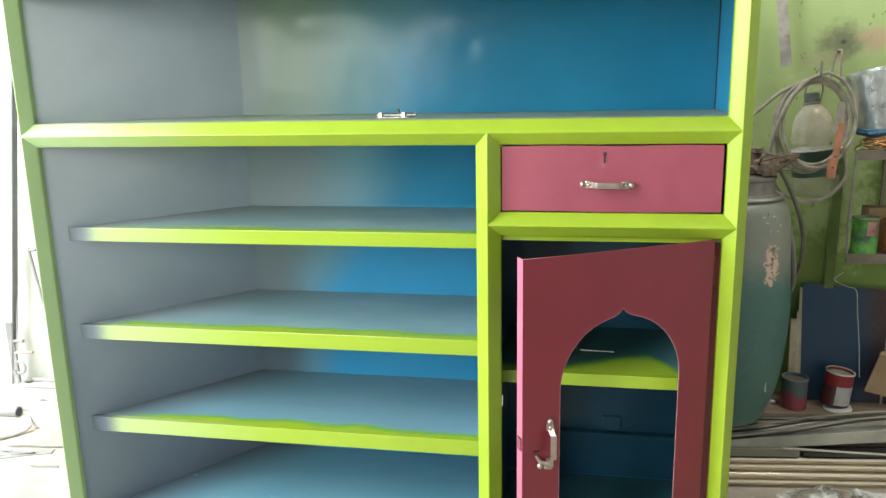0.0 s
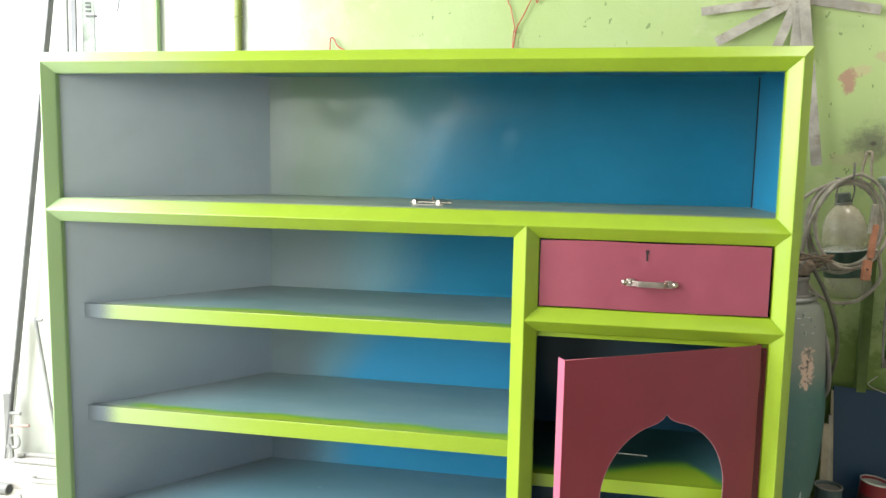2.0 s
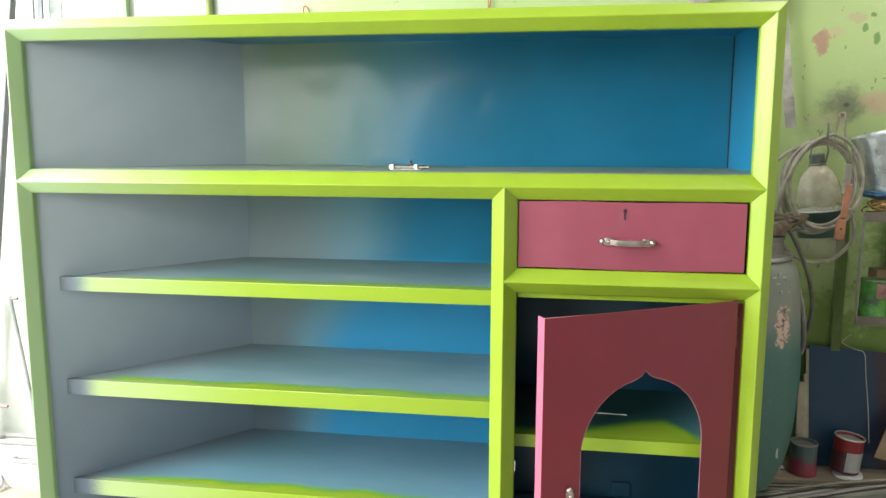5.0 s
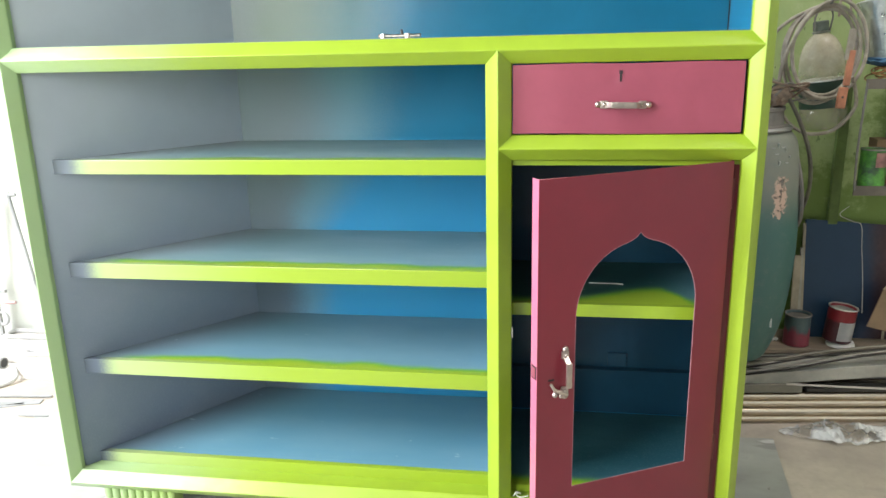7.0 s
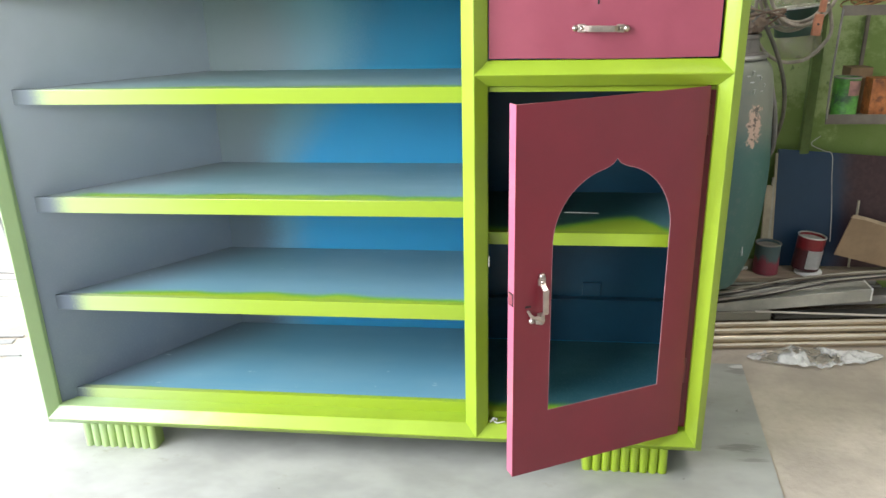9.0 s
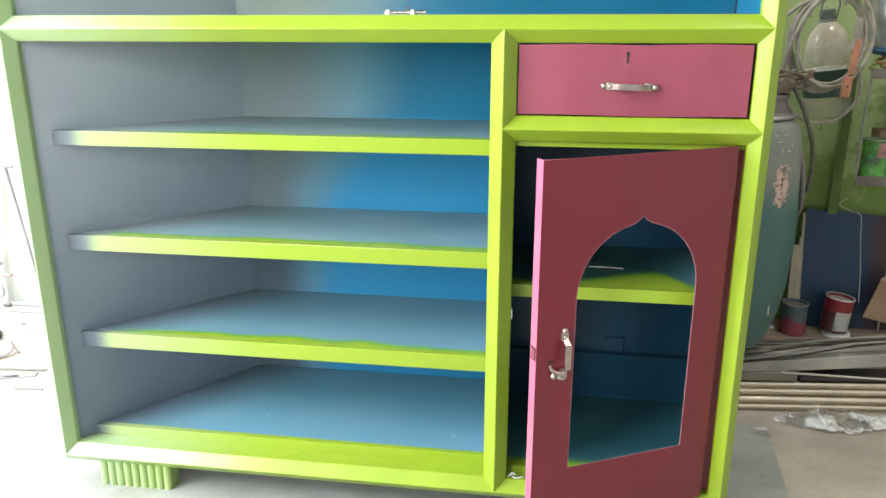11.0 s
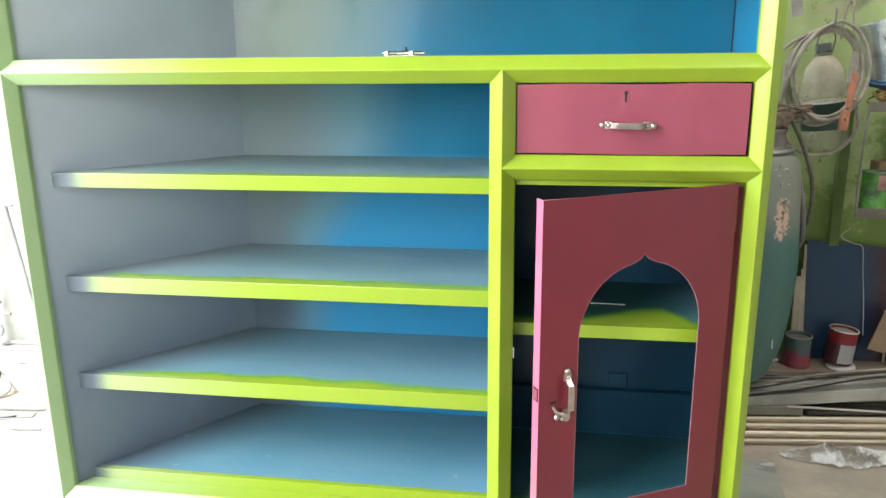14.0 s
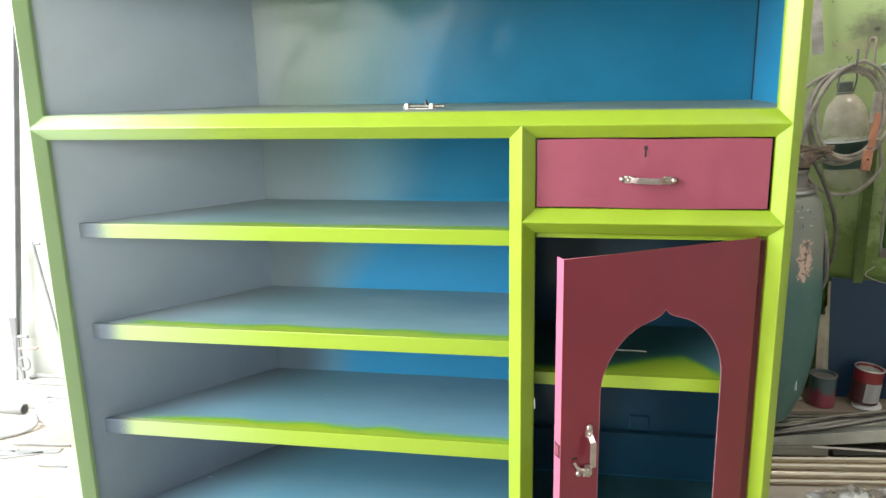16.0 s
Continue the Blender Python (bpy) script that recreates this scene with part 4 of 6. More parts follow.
# dark bars among the pale ones stand in for the shaded gaps
for a, b, w, h, mat in (((-0.62, 0.014, 0.0925), (0.155, 0.012, 0.0925), 0.036, 0.028, brown_steel),
                        ((0.170, 0.020, 0.0930), (0.610, 0.024, 0.0930), 0.040, 0.010, dark_steel),
                        ((0.105, -0.010, 0.1215), (0.600, -0.008, 0.0945), 0.007, 0.004, pale_flat),
                        ((-0.55, 0.050, 0.1330), (0.300, 0.058, 0.1480), 0.034, 0.006, dark_steel),
                        ((-0.56, 0.046, 0.1395), (0.220, 0.056, 0.1560), 0.030, 0.005, pale_flat),
                        ((-0.50, 0.056, 0.1460), (0.360, 0.070, 0.1640), 0.030, 0.005, dark_steel),
                        ((-0.58, 0.050, 0.1515), (0.190, 0.060, 0.1640), 0.026, 0.006, pale_flat),
                        ((-0.52, 0.058, 0.1590), (0.420, 0.072, 0.1720), 0.030, 0.005, dark_steel),
                        ((-0.57, 0.054, 0.1650), (0.280, 0.066, 0.1750), 0.024, 0.007, brown_steel),
                        ((-0.50, 0.066, 0.1725), (0.400, 0.080, 0.1820), 0.030, 0.005, dark_steel),
                        ((-0.60, 0.064, 0.1790), (0.440, 0.082, 0.1870), 0.040, 0.006, grey_strip)):
    square_tube("flat_bar", stock(*a), stock(*b), w, h, mat, PG, flat_label, "flat bar")
# long springy flats that ride up over the channel
for pts, mat, flat in (([(-0.34, 0.008, 0.150), (-0.14, 0.004, 0.160), (0.0, 0.0, 0.174), (0.10, 0.0, 0.192), (0.18, 0.0, 0.2065), (0.274, 0.001, 0.219), (0.364, 0.002, 0.227), (0.52, 0.004, 0.234)], dark_steel, 0.40),
                       ([(-0.34, 0.010, 0.158), (-0.14, 0.008, 0.169), (0.0, 0.006, 0.183), (0.10, 0.006, 0.200), (0.18, 0.006, 0.2145), (0.274, 0.007, 0.226), (0.364, 0.008, 0.234), (0.52, 0.010, 0.240)], brown_steel, 0.55),
                       ([(-0.34, 0.0, 0.128), (-0.14, 0.0, 0.138), (0.0, 0.0, 0.151), (0.105, 0.0, 0.165), (0.183, 0.0, 0.181), (0.276, 0.0, 0.200), (0.366, 0.0, 0.213), (0.52, 0.002, 0.226)], dark_steel, 0.40),
                       ([(-0.34, 0.004, 0.136), (-0.14, 0.004, 0.147), (0.0, 0.004, 0.160), (0.105, 0.004, 0.175), (0.183, 0.004, 0.191), (0.276, 0.004, 0.209), (0.366, 0.004, 0.220), (0.52, 0.006, 0.231)], pale_flat, 0.50)):
    tagged(part("flat_bar", made(sweep, spline([stock(*p) for p in pts], 6), 0.0072, 8, flat), mat), "long bent flat steel bar riding over the stack", "flat bar", PG)
part_wood = surface("dusty_board", (0.26, 0.20, 0.145), 0.8, vary=0.25, scale=6, fine=60, relief=0.3, stretch=(0.3, 2, 1))
bm = bmesh.new()
prism(bm, [(1.42, 0.668, 0.1935), (2.38, 0.752, 0.1935), (2.38, 0.897, 0.1935), (1.42, 0.860, 0.1935)], (0, 0, 0.0135))
bmesh.ops.bevel(bm, geom=list(bm.edges), offset=0.002, segments=2, affect='EDGES', profile=0.6)
tagged(part("wooden_board", bm, part_wood), "dusty brown wooden board laid on the steel stock", "board")

# crumpled clear plastic on the floor
m_plastic, nt, b = nodes_of("crumpled_plastic_film")
b.inputs["Base Color"].default_value = (0.93, 0.93, 0.90, 1)
b.inputs["Roughness"].default_value = 0.15
nt.links.new(ramp(nt, noise_tex(nt, coords(nt), 11, 3, 0.6), [(0.40, (0.92, 0.92, 0.92)), (0.56, (0.30, 0.30, 0.30))]), b.inputs["Transmission Weight"])
bump(nt, b, noise_tex(nt, coords(nt), 60, 3, 0.6, (1, 1.6, 1)), 0.35, 0.006)
b.inputs["IOR"].default_value = 1.18
def crumple(s, t):
    """Height of the folds at s along and t across the sheet of film."""
    ridge = sum(a * (1 - abs(noise.noise(Vector((s * f + t * g, t * f * 0.35 - s * g, k)))) * 2.2) for k, (f, g, a) in enumerate(((7, 1.5, 0.55), (15, 5, 0.34), (33, 9, 0.20), (70, 20, 0.09))))
    return max(0.0, ridge)
bm = bmesh.new()
nu, nv = 170, 40
g = []
for u in range(nu + 1):
    row = []
    for v in range(nv + 1):
        s, t = u / nu, v / nv
        edge = max(0.0, math.sin(math.pi * s)) ** 0.45
        rim = math.sin(math.pi * min(1.0, 0.04 + t)) ** 0.6
        x = 1.850 + 0.395 * s + 0.012 * noise.noise(Vector((s * 6, t * 5, 4.0)))
        y = 0.588 + 0.030 * s + edge * (-0.055 + 0.105 * t + 0.020 * noise.noise(Vector((s * 8, t * 2, 2.0))) + 0.010 * noise.noise(Vector((s * 22, t * 4, 7.0)))) - 0.022 * math.exp(-((s - 0.45) / 0.16) ** 2) * (1 - t)
        tall = 0.016 + 0.024 * math.exp(-((s - 0.34) / 0.10) ** 2) + 0.014 * math.exp(-((s - 0.58) / 0.09) ** 2)
        row.append(bm.verts.new((x, y, 0.001 + edge * rim * tall * crumple(s, t))))
    g.append(row)
for u in range(nu):
    for v in range(nv):
        bm.faces.new((g[u][v], g[u + 1][v], g[u + 1][v + 1], g[u][v + 1]))
tagged(part("plastic_film", bm, m_plastic), "crumpled clear plastic film on the floor by the pipes", "plastic film")

# ---- gas vessel ----
def vessel_paint():
    m, nt, b = nodes_of("vessel_paint")
    co = coords(nt)
    sep = nt.nodes.new("ShaderNodeSeparateXYZ")
    nt.links.new(co, sep.inputs[0])
    n1 = noise_tex(nt, co, 6, 6, 0.65)
    n2 = noise_tex(nt, co, 40, 5, 0.7)
    z = maths(nt, 'ADD', sep.outputs[2], maths(nt, 'MULTIPLY', maths(nt, 'SUBTRACT', n1, 0.5), 0.12))
    col = mix(nt, smooth(nt, z, 0.60, 0.74), (0.058, 0.145, 0.125), (0.225, 0.235, 0.19))
    col = mix(nt, maths(nt, 'MULTIPLY', smooth(nt, n2, 0.5, 0.75), 0.35), col, (0.16, 0.20, 0.18))
    # a chipped patch down to pale primer
    v = nt.nodes.new("ShaderNodeVectorMath")
    v.operation = 'SUBTRACT'
    nt.links.new(co, v.inputs[0])
    v.inputs[1].default_value = (1.780, 0.545, 0.698)
    w = nt.nodes.new("ShaderNodeVectorMath")
    w.operation = 'DIVIDE'
    nt.links.new(v.outputs[0], w.inputs[0])
    w.inputs[1].default_value = (0.028, 0.2, 0.066)
    d = nt.nodes.new("ShaderNodeVectorMath")
    d.operation = 'LENGTH'
    nt.links.new(w.outputs[0], d.inputs[0])
    dd = maths(nt, 'ADD', d.outputs["Value"], maths(nt, 'MULTIPLY', maths(nt, 'SUBTRACT', noise_tex(nt, co, 30, 6, 0.75), 0.5), 2.2))
    chip = maths(nt, 'SUBTRACT', 1.0, smooth(nt, dd, 0.70, 0.82))
    col = mix(nt, chip, col, mix(nt, smooth(nt, n2, 0.42, 0.50), (0.10, 0.08, 0.07), (0.60, 0.42, 0.32)))
    nt.links.new(col, b.inputs["Base Color"])
    b.inputs["Roughness"].default_value = 0.45
    bump(nt, b, maths(nt, 'SUBTRACT', n2, chip), 0.2, 0.003)
    return m
VX, VY = 1.70, 0.69
vessel = root("gas_vessel", (VX, VY, 0.207), "bulging teal and grey steel gas vessel with chipped paint", "gas tank")
prof = [(0.075, 0.207), (0.108, 0.212), (0.130, 0.260), (0.146, 0.310), (0.158, 0.380), (0.165, 0.460), (0.168, 0.540), (0.166, 0.620), (0.162, 0.690), (0.155, 0.775), (0.144, 0.838), (0.124, 0.862), (0.112, 0.866)]
fine_prof = [(p.x, p.z) for p in spline([(r, 0, z) for r, z in prof], 4)]
part("tank", made(lathe, fine_prof, (VX, VY, 0), 48), vessel_paint(), vessel)
rust = surface("rusty_collar", (0.20, 0.13, 0.09), 0.75, 0.2, vary=0.3, scale=20, fine=120, relief=0.4, dirt=(0.30, 0.25, 0.20), dirt_amount=0.4)
dull_grey = surface("dull_grey_iron", (0.22, 0.20, 0.18), 0.6, 0.3, vary=0.25, scale=20, fine=120, relief=0.3)
part("collar", made(lathe, [(0.110, 0.858), (0.118, 0.862), (0.118, 0.876), (0.108, 0.880), (0.104, 0.915), (0.108, 0.918), (0.108, 0.926), (0.08, 0.928)], (VX, VY, 0), 40), dull_grey, vessel)
bm = bmesh.new()
sweep(bm, spline([(VX + 0.112, VY - 0.03, 0.873), (VX + 0.135, VY - 0.05, 0.80), (VX + 0.152, VY - 0.062, 0.72), (VX + 0.158, VY - 0.066, 0.64), (VX + 0.158, VY - 0.04, 0.60)], 6), 0.0070, 8)
part("side_pipe", bm, dull_grey, vessel)
part("rim_ring", made(lambda bm: sweep(bm, [(VX + 0.125 * math.cos(a), VY + 0.125 * math.sin(a), 0.870) for a in [math.pi * 2 * k / 40 for k in range(41)]], 0.006, 6)), raw_steel, vessel)
part("valve", made(lathe, [(0.03, 0.925), (0.03, 0.95), (0.016, 0.955), (0.016, 0.985), (0.024, 0.99), (0.024, 1.0)], (VX + 0.05, VY, 0), 16), rust, vessel)
chalk = surface("chalk_marks", (0.62, 0.62, 0.58), 0.9, vary=0.2, fine=200)
for k, (dx, z, w, h) in enumerate(((0.052, 0.828, 0.010, 0.003), (0.066, 0.832, 0.003, 0.016), (0.080, 0.828, 0.012, 0.003), (0.088, 0.818, 0.003, 0.014), (0.062, 0.812, 0.012, 0.003), (0.070, 0.786, 0.003, 0.016), (0.092, 0.788, 0.010, 0.003), (0.100, 0.800, 0.003, 0.012))):
    r = 0.155 - (z - 0.775) * 0.17
    y = VY - math.sqrt(r * r - dx * dx)
    a = math.degrees(math.asin(dx / r))
    part("chalk_mark", made_box(-w / 2, w / 2, -0.0018, 0.003, -h / 2, h / 2, m=pose(VX + dx, y, z, 18, 0, a)), chalk, vessel)
part("scratch", made_box(-0.0012, 0.0012, -0.002, 0.003, -0.028, 0.028, m=pose(VX + 0.091, VY - 0.122, 0.358, -12, 11, 36)), chalk, vessel)

rubber = surface("dusty_black_rubber", (0.045, 0.042, 0.035), 0.6, vary=0.3, scale=30, fine=200, relief=0.2)
cable_mat = surface("dusty_grey_cable", (0.35, 0.305, 0.245), 0.65, vary=0.25, scale=30, fine=200, relief=0.2)
def cable(name, pts, r, material, label, category="cable", steps=10, n=8):
    return tagged(part(name, made(sweep, spline(pts, steps), r, n), material), label, category)
hose_mat = surface("dusty_olive_hose", (0.13, 0.12, 0.088), 0.65, vary=0.3, scale=30, fine=200, relief=0.2)
cable("gas_hose", [(VX + 0.06, VY - 0.02, 1.0), (VX + 0.085, VY - 0.05, 0.975), (VX + 0.128, VY - 0.06, 0.90), (VX + 0.172, VY - 0.04, 0.80), (VX + 0.194, VY + 0.0, 0.70), (VX + 0.190, VY + 0.05, 0.61), (VX + 0.172, VY + 0.09, 0.55), (VX + 0.175, VY + 0.12, 0.35), (VX + 0.18, VY + 0.15, 0.215)], 0.0056, hose_mat, "dusty dark rubber gas hose curving down from the vessel", "hose")
for k in range(4):
    rnd = random.Random(20 + k)
    pts = [(VX + 0.03 + 0.02 * k, VY - 0.03, 0.93)]
    for j in range(4):
        pts.append((VX + 0.03 + rnd.uniform(0.0, 0.115), VY - rnd.uniform(0.02, 0.10), 0.945 + rnd.uniform(0, 0.05)))
    cable("wire_scrap", pts, 0.0028, (rust, rubber, dull_grey, rust)[k], "tangled scrap wire resting on top of the vessel", "wire", 6, 6)
rag = surface("brown_rag", (0.23, 0.165, 0.12), 0.9, vary=0.25, scale=25, fine=150, relief=0.4)
bm = bmesh.new()
bmesh.ops.create_icosphere(bm, subdivisions=4, radius=1.0)
for v in bm.verts:
    k = 1 + 0.35 * noise.noise(v.co * 2.2) + 0.15 * noise.noise(v.co * 5)
    v.co = Vector((VX + 0.075 + 0.035 * v.co.x * k, VY - 0.045 + 0.035 * v.co.y * k, 0.955 + 0.026 * v.co.z * k))
tagged(part("rag", bm, rag), "crumpled brownish pink rag on the vessel's collar", "rag")

# ---- things that lean on the wall ----
def panel_paint():
    """Dark navy paint that turns maroon towards one end."""
    m, nt, b = nodes_of("navy_and_maroon_paint")
    co = coords(nt)
    sep = nt.nodes.new("ShaderNodeSeparateXYZ")
    nt.links.new(co, sep.inputs[0])
    n1, n2 = noise_tex(nt, co, 5, 5, 0.6), noise_tex(nt, co, 70, 4, 0.65)
    x = maths(nt, 'ADD', sep.outputs[0], maths(nt, 'MULTIPLY', maths(nt, 'SUBTRACT', n1, 0.5), 0.12))
    navy_col = mix(nt, smooth(nt, n1, 0.3, 0.7), (0.008, 0.038, 0.086), (0.012, 0.050, 0.106))
    red_col = mix(nt, smooth(nt, n2, 0.35, 0.7), (0.042, 0.015, 0.017), (0.062, 0.024, 0.026))
    nt.links.new(mix(nt, smooth(nt, x, 2.10, 2.19), navy_col, red_col), b.inputs["Base Color"])
    nt.links.new(maths(nt, 'ADD', 0.34, maths(nt, 'MULTIPLY', n1, 0.2)), b.inputs["Roughness"])
    bump(nt, b, n2, 0.08, 0.002)
    return m
def leaning(name, x0, x1, z0, z1, y0, y1, thick, material, label, category, drop=0.0):
    """A flat piece from z0 up to z1, leaning from y0 at its foot to y1; its top edge drops by that much to the far end."""
    m = Matrix.Translation((0, y0, z0)) @ Matrix.Rotation(-math.atan2(y1 - y0, z1 - z0), 4, 'X')
    h = math.hypot(z1 - z0, y1 - y0)
    bm = bmesh.new()
    prism(bm, [(x0, 0, 0), (x1, 0, 0), (x1, 0, h - drop), (x0, 0, h)], (0, thick, 0), m)
    return tagged(part(name, bm, material), label, category)
navy_panel = root("painted_panel", (2.29, 0.83, 0.2075), "dark navy painted sheet panel, maroon towards one end, leaning on the wall", "panel")
panel_mat = panel_paint()
mp = Matrix.Translation((0, 0.820, 0.2075)) @ Matrix.Rotation(-math.atan2(0.059, 0.3645), 4, 'X')
bm = bmesh.new()
prism(bm, [(1.957, 0, 0), (2.378, 0, 0), (2.378, 0, 0.337), (1.957, 0, 0.366)], (0, 0.0015, 0), mp)
part("sheet", bm, panel_mat, navy_panel)
part("side_fold", made_box(1.957, 1.959, 0.0016, 0.010, 0, 0.364, m=mp), panel_mat, navy_panel)
part("top_fold", made(prism, [(1.959, 0.0016, 0.362), (2.378, 0.0016, 0.333), (2.378, 0.0016, 0.335), (1.959, 0.0016, 0.364)], (0, 0.0085, 0), mp), panel_mat, navy_panel)
lath_wood = surface("pale_lath", (0.42, 0.36, 0.26), 0.7, vary=0.2, scale=12, relief=0.2)
leaning("pale_lath", 1.917, 1.937, 0.2075, 0.466, 0.8035, 0.826, 0.008, lath_wood, "short pale wooden lath leaning on the wall", "lath")
leaning("pale_lath", 1.9385, 1.9470, 0.2075, 0.486, 0.8035, 0.845, 0.006, surface("grey_lath", (0.45, 0.42, 0.34), 0.7, vary=0.2, scale=12, relief=0.2), "thin grey wooden lath leaning on the wall", "lath")
leaning("pale_lath", 1.9485, 1.9560, 0.2075, 0.556, 0.8060, 0.874, 0.006, lath_wood, "thin pale wooden lath beside the navy panel", "lath")
bm = bmesh.new()
box(bm, -0.003, 0.003, -0.003, 0.003, 0, 0.218, bevel=0.001, m=pose(2.190, 0.8120, 0.2075, 0, -0.6, 0))
tagged(part("pale_stick", bm, lath_wood), "pale wooden stick standing behind the cardboard box", "stick")
cable("thin_wire", [(2.045, 0.80, 0.625), (2.022, 0.80, 0.600), (2.060, 0.80, 0.580), (2.085, 0.80, 0.568), (2.094, 0.800, 0.50), (2.106, 0.795, 0.40), (2.114, 0.79, 0.30)], 0.0013, raw_steel, "thin bent bright wire hanging over a panel", "wire", 6, 6)

card = surface("brown_cardboard", (0.30, 0.20, 0.12), 0.85, vary=0.15, scale=8, fine=90, relief=0.15)
carton = root("cardboard_box", (2.25, 0.80, 0.207), "torn brown cardboard box lying askew on the board", "box")
def card_sheet(points, y, thick):
    return made(prism, [(x, y, z) for x, z in points], (0, thick, 0))
part("front_panel", card_sheet([(2.127, 0.262), (2.345, 0.2080), (2.378, 0.2078), (2.378, 0.327), (2.265, 0.357), (2.163, 0.386)], 0.778, 0.004), card, carton)
part("side_panel", made(prism, [(2.130, 0.782, 0.264), (2.163, 0.782, 0.384), (2.180, 0.800, 0.372), (2.150, 0.800, 0.262)], (0.003, 0, -0.001)), card, carton)
part("back_panel", card_sheet([(2.152, 0.262), (2.345, 0.2080), (2.378, 0.2078), (2.378, 0.312), (2.265, 0.342), (2.182, 0.368)], 0.800, 0.004), card, carton)
part("flap", card_sheet([(2.157, 0.381), (2.164, 0.391), (2.190, 0.386), (2.266, 0.364), (2.378, 0.334), (2.378, 0.324), (2.270, 0.351), (2.200, 0.374)], 0.7750, 0.0026), surface("pale_torn_card", (0.42, 0.31, 0.21), 0.85, vary=0.2, scale=20, fine=120, relief=0.2), carton, "torn pale top flap")

# paint tins
def tin(name, x, y, z, r, h, body, rim, label, open_top, band=None, category="paint tin", lean=0.0):
    t = root(name, (x, y, z), label, category, "tins of paint")
    prof = [(r * 0.94, 0.0), (r, 0.002), (r, h * 0.03), (r * 0.985, h * 0.05), (r * 0.985, h * 0.95), (r, h * 0.965), (r, h)]
    if open_top:
        prof += [(r * 0.90, h), (r * 0.88, h * 0.985), (r * 0.88, h * 0.80)]
    else:
        prof += [(r * 0.9, h), (r * 0.88, h * 0.985)]
    part("body", made(lathe, prof, (x, y, z), 32), body, t)
    if open_top:
        part("inside", made(lathe, [(r * 0.872, h * 0.79), (r * 0.872, h * 0.93)], (x, y, z), 32), rim, t)
    part("rim", made(lambda bm: sweep(bm, [(x + r * 0.985 * math.cos(a), y + r * 0.985 * math.sin(a), z + h) for a in [math.pi * 2 * k / 32 for k in range(33)]], r * 0.06, 6)), rim, t)
    if band:
        mat, a0, a1, z0, z1 = band
        bm = bmesh.new()
        n = 14
        lo = [bm.verts.new((x + r * 1.004 * math.cos(radians(a0 + (a1 - a0) * k / n)), y + r * 1.004 * math.sin(radians(a0 + (a1 - a0) * k / n)), z + h * z0)) for k in range(n + 1)]
        hi = [bm.verts.new((v.co.x, v.co.y, z + h * z1)) for v in lo]
        for k in range(n):
            bm.faces.new((lo[k], lo[k + 1], hi[k + 1], hi[k]))
        bmesh.ops.solidify(bm, geom=bm.faces[:], thickness=-0.0006)
        part("paper_label", bm, mat, t)
    t.rotation_euler = (0, radians(lean), 0)
    return t
def split_tin(name, level, low, high, blur, run):
    """A tin printed in two colours, with runs of paint across the border."""
    m, nt, b = nodes_of(name)
    co = coords(nt)
    sep = nt.nodes.new("ShaderNodeSeparateXYZ")
    nt.links.new(co, sep.inputs[0])
    n1 = noise_tex(nt, co, 40, 5, 0.65, (1, 1, 0.35))
    z = maths(nt, 'ADD', sep.outputs[2], maths(nt, 'MULTIPLY', maths(nt, 'SUBTRACT', n1, 0.5), run))
    col = mix(nt, smooth(nt, z, level, level + blur), low, high)
    col = mix(nt, maths(nt, 'MULTIPLY', smooth(nt, noise_tex(nt, co, 90, 4, 0.7), 0.58, 0.7), 0.5), col, (0.10, 0.08, 0.07))
    nt.links.new(col, b.inputs["Base Color"])
    b.inputs["Roughness"].default_value = 0.38
    bump(nt, b, n1, 0.2, 0.002)
    return m
tin_red = split_tin("red_tin_print", 0.280, (0.075, 0.020, 0.022), (0.24, 0.018, 0.024), 0.01, 0.03)
tin_white = surface("white_tin_label", (0.72, 0.70, 0.68), 0.5, vary=0.1, scale=20, fine=100, relief=0.05)
tin_rim = surface("paint_smeared_rim", (0.66, 0.64, 0.58), 0.45, 0.2, vary=0.15, scale=30, relief=0.2)
tin_dark = split_tin("dark_dripped_tin", 0.250, (0.26, 0.045, 0.065), (0.075, 0.12, 0.125), 0.018, 0.09)
tin("paint_tin", 2.044, 0.773, 0.2190, 0.0400, 0.105, tin_red, tin_rim, "red and white paint tin with a smeared open top", True, (tin_white, -112, -28, 0.08, 0.64), lean=5.5)
tin("paint_tin", 1.925, 0.762, 0.207, 0.037, 0.095, tin_dark, dull_grey, "small dark paint tin with dried pink drips", True)
bm = bmesh.new()
for k in range(3):
    bmesh.ops.create_icosphere(bm, subdivisions=2, radius=0.006 + 0.002 * k, matrix=Matrix.Translation((1.872 - 0.012 * k, 0.775, 0.214)))
tagged(part("tape_scrap", bm, tin_white), "crumpled white scrap beside the tins", "scrap")

bm = bmesh.new()
lathe(bm, [(0.0, 0.0), (0.036, 0.0), (0.040, 0.003), (0.038, 0.008), (0.0, 0.0085)], (0, 0, 0), 24)
for v in bm.verts:
    v.co.z = max(0.0, v.co.z + 0.004 * noise.noise(v.co * 60) + (0.002 if v.co.x > 0.02 else 0.0))
bmesh.ops.transform(bm, matrix=pose(2.050, 0.757, 0.2078), verts=bm.verts)
tagged(part("plastic_scrap", bm, tin_white), "flattened white plastic scrap under the red tin", "scrap")

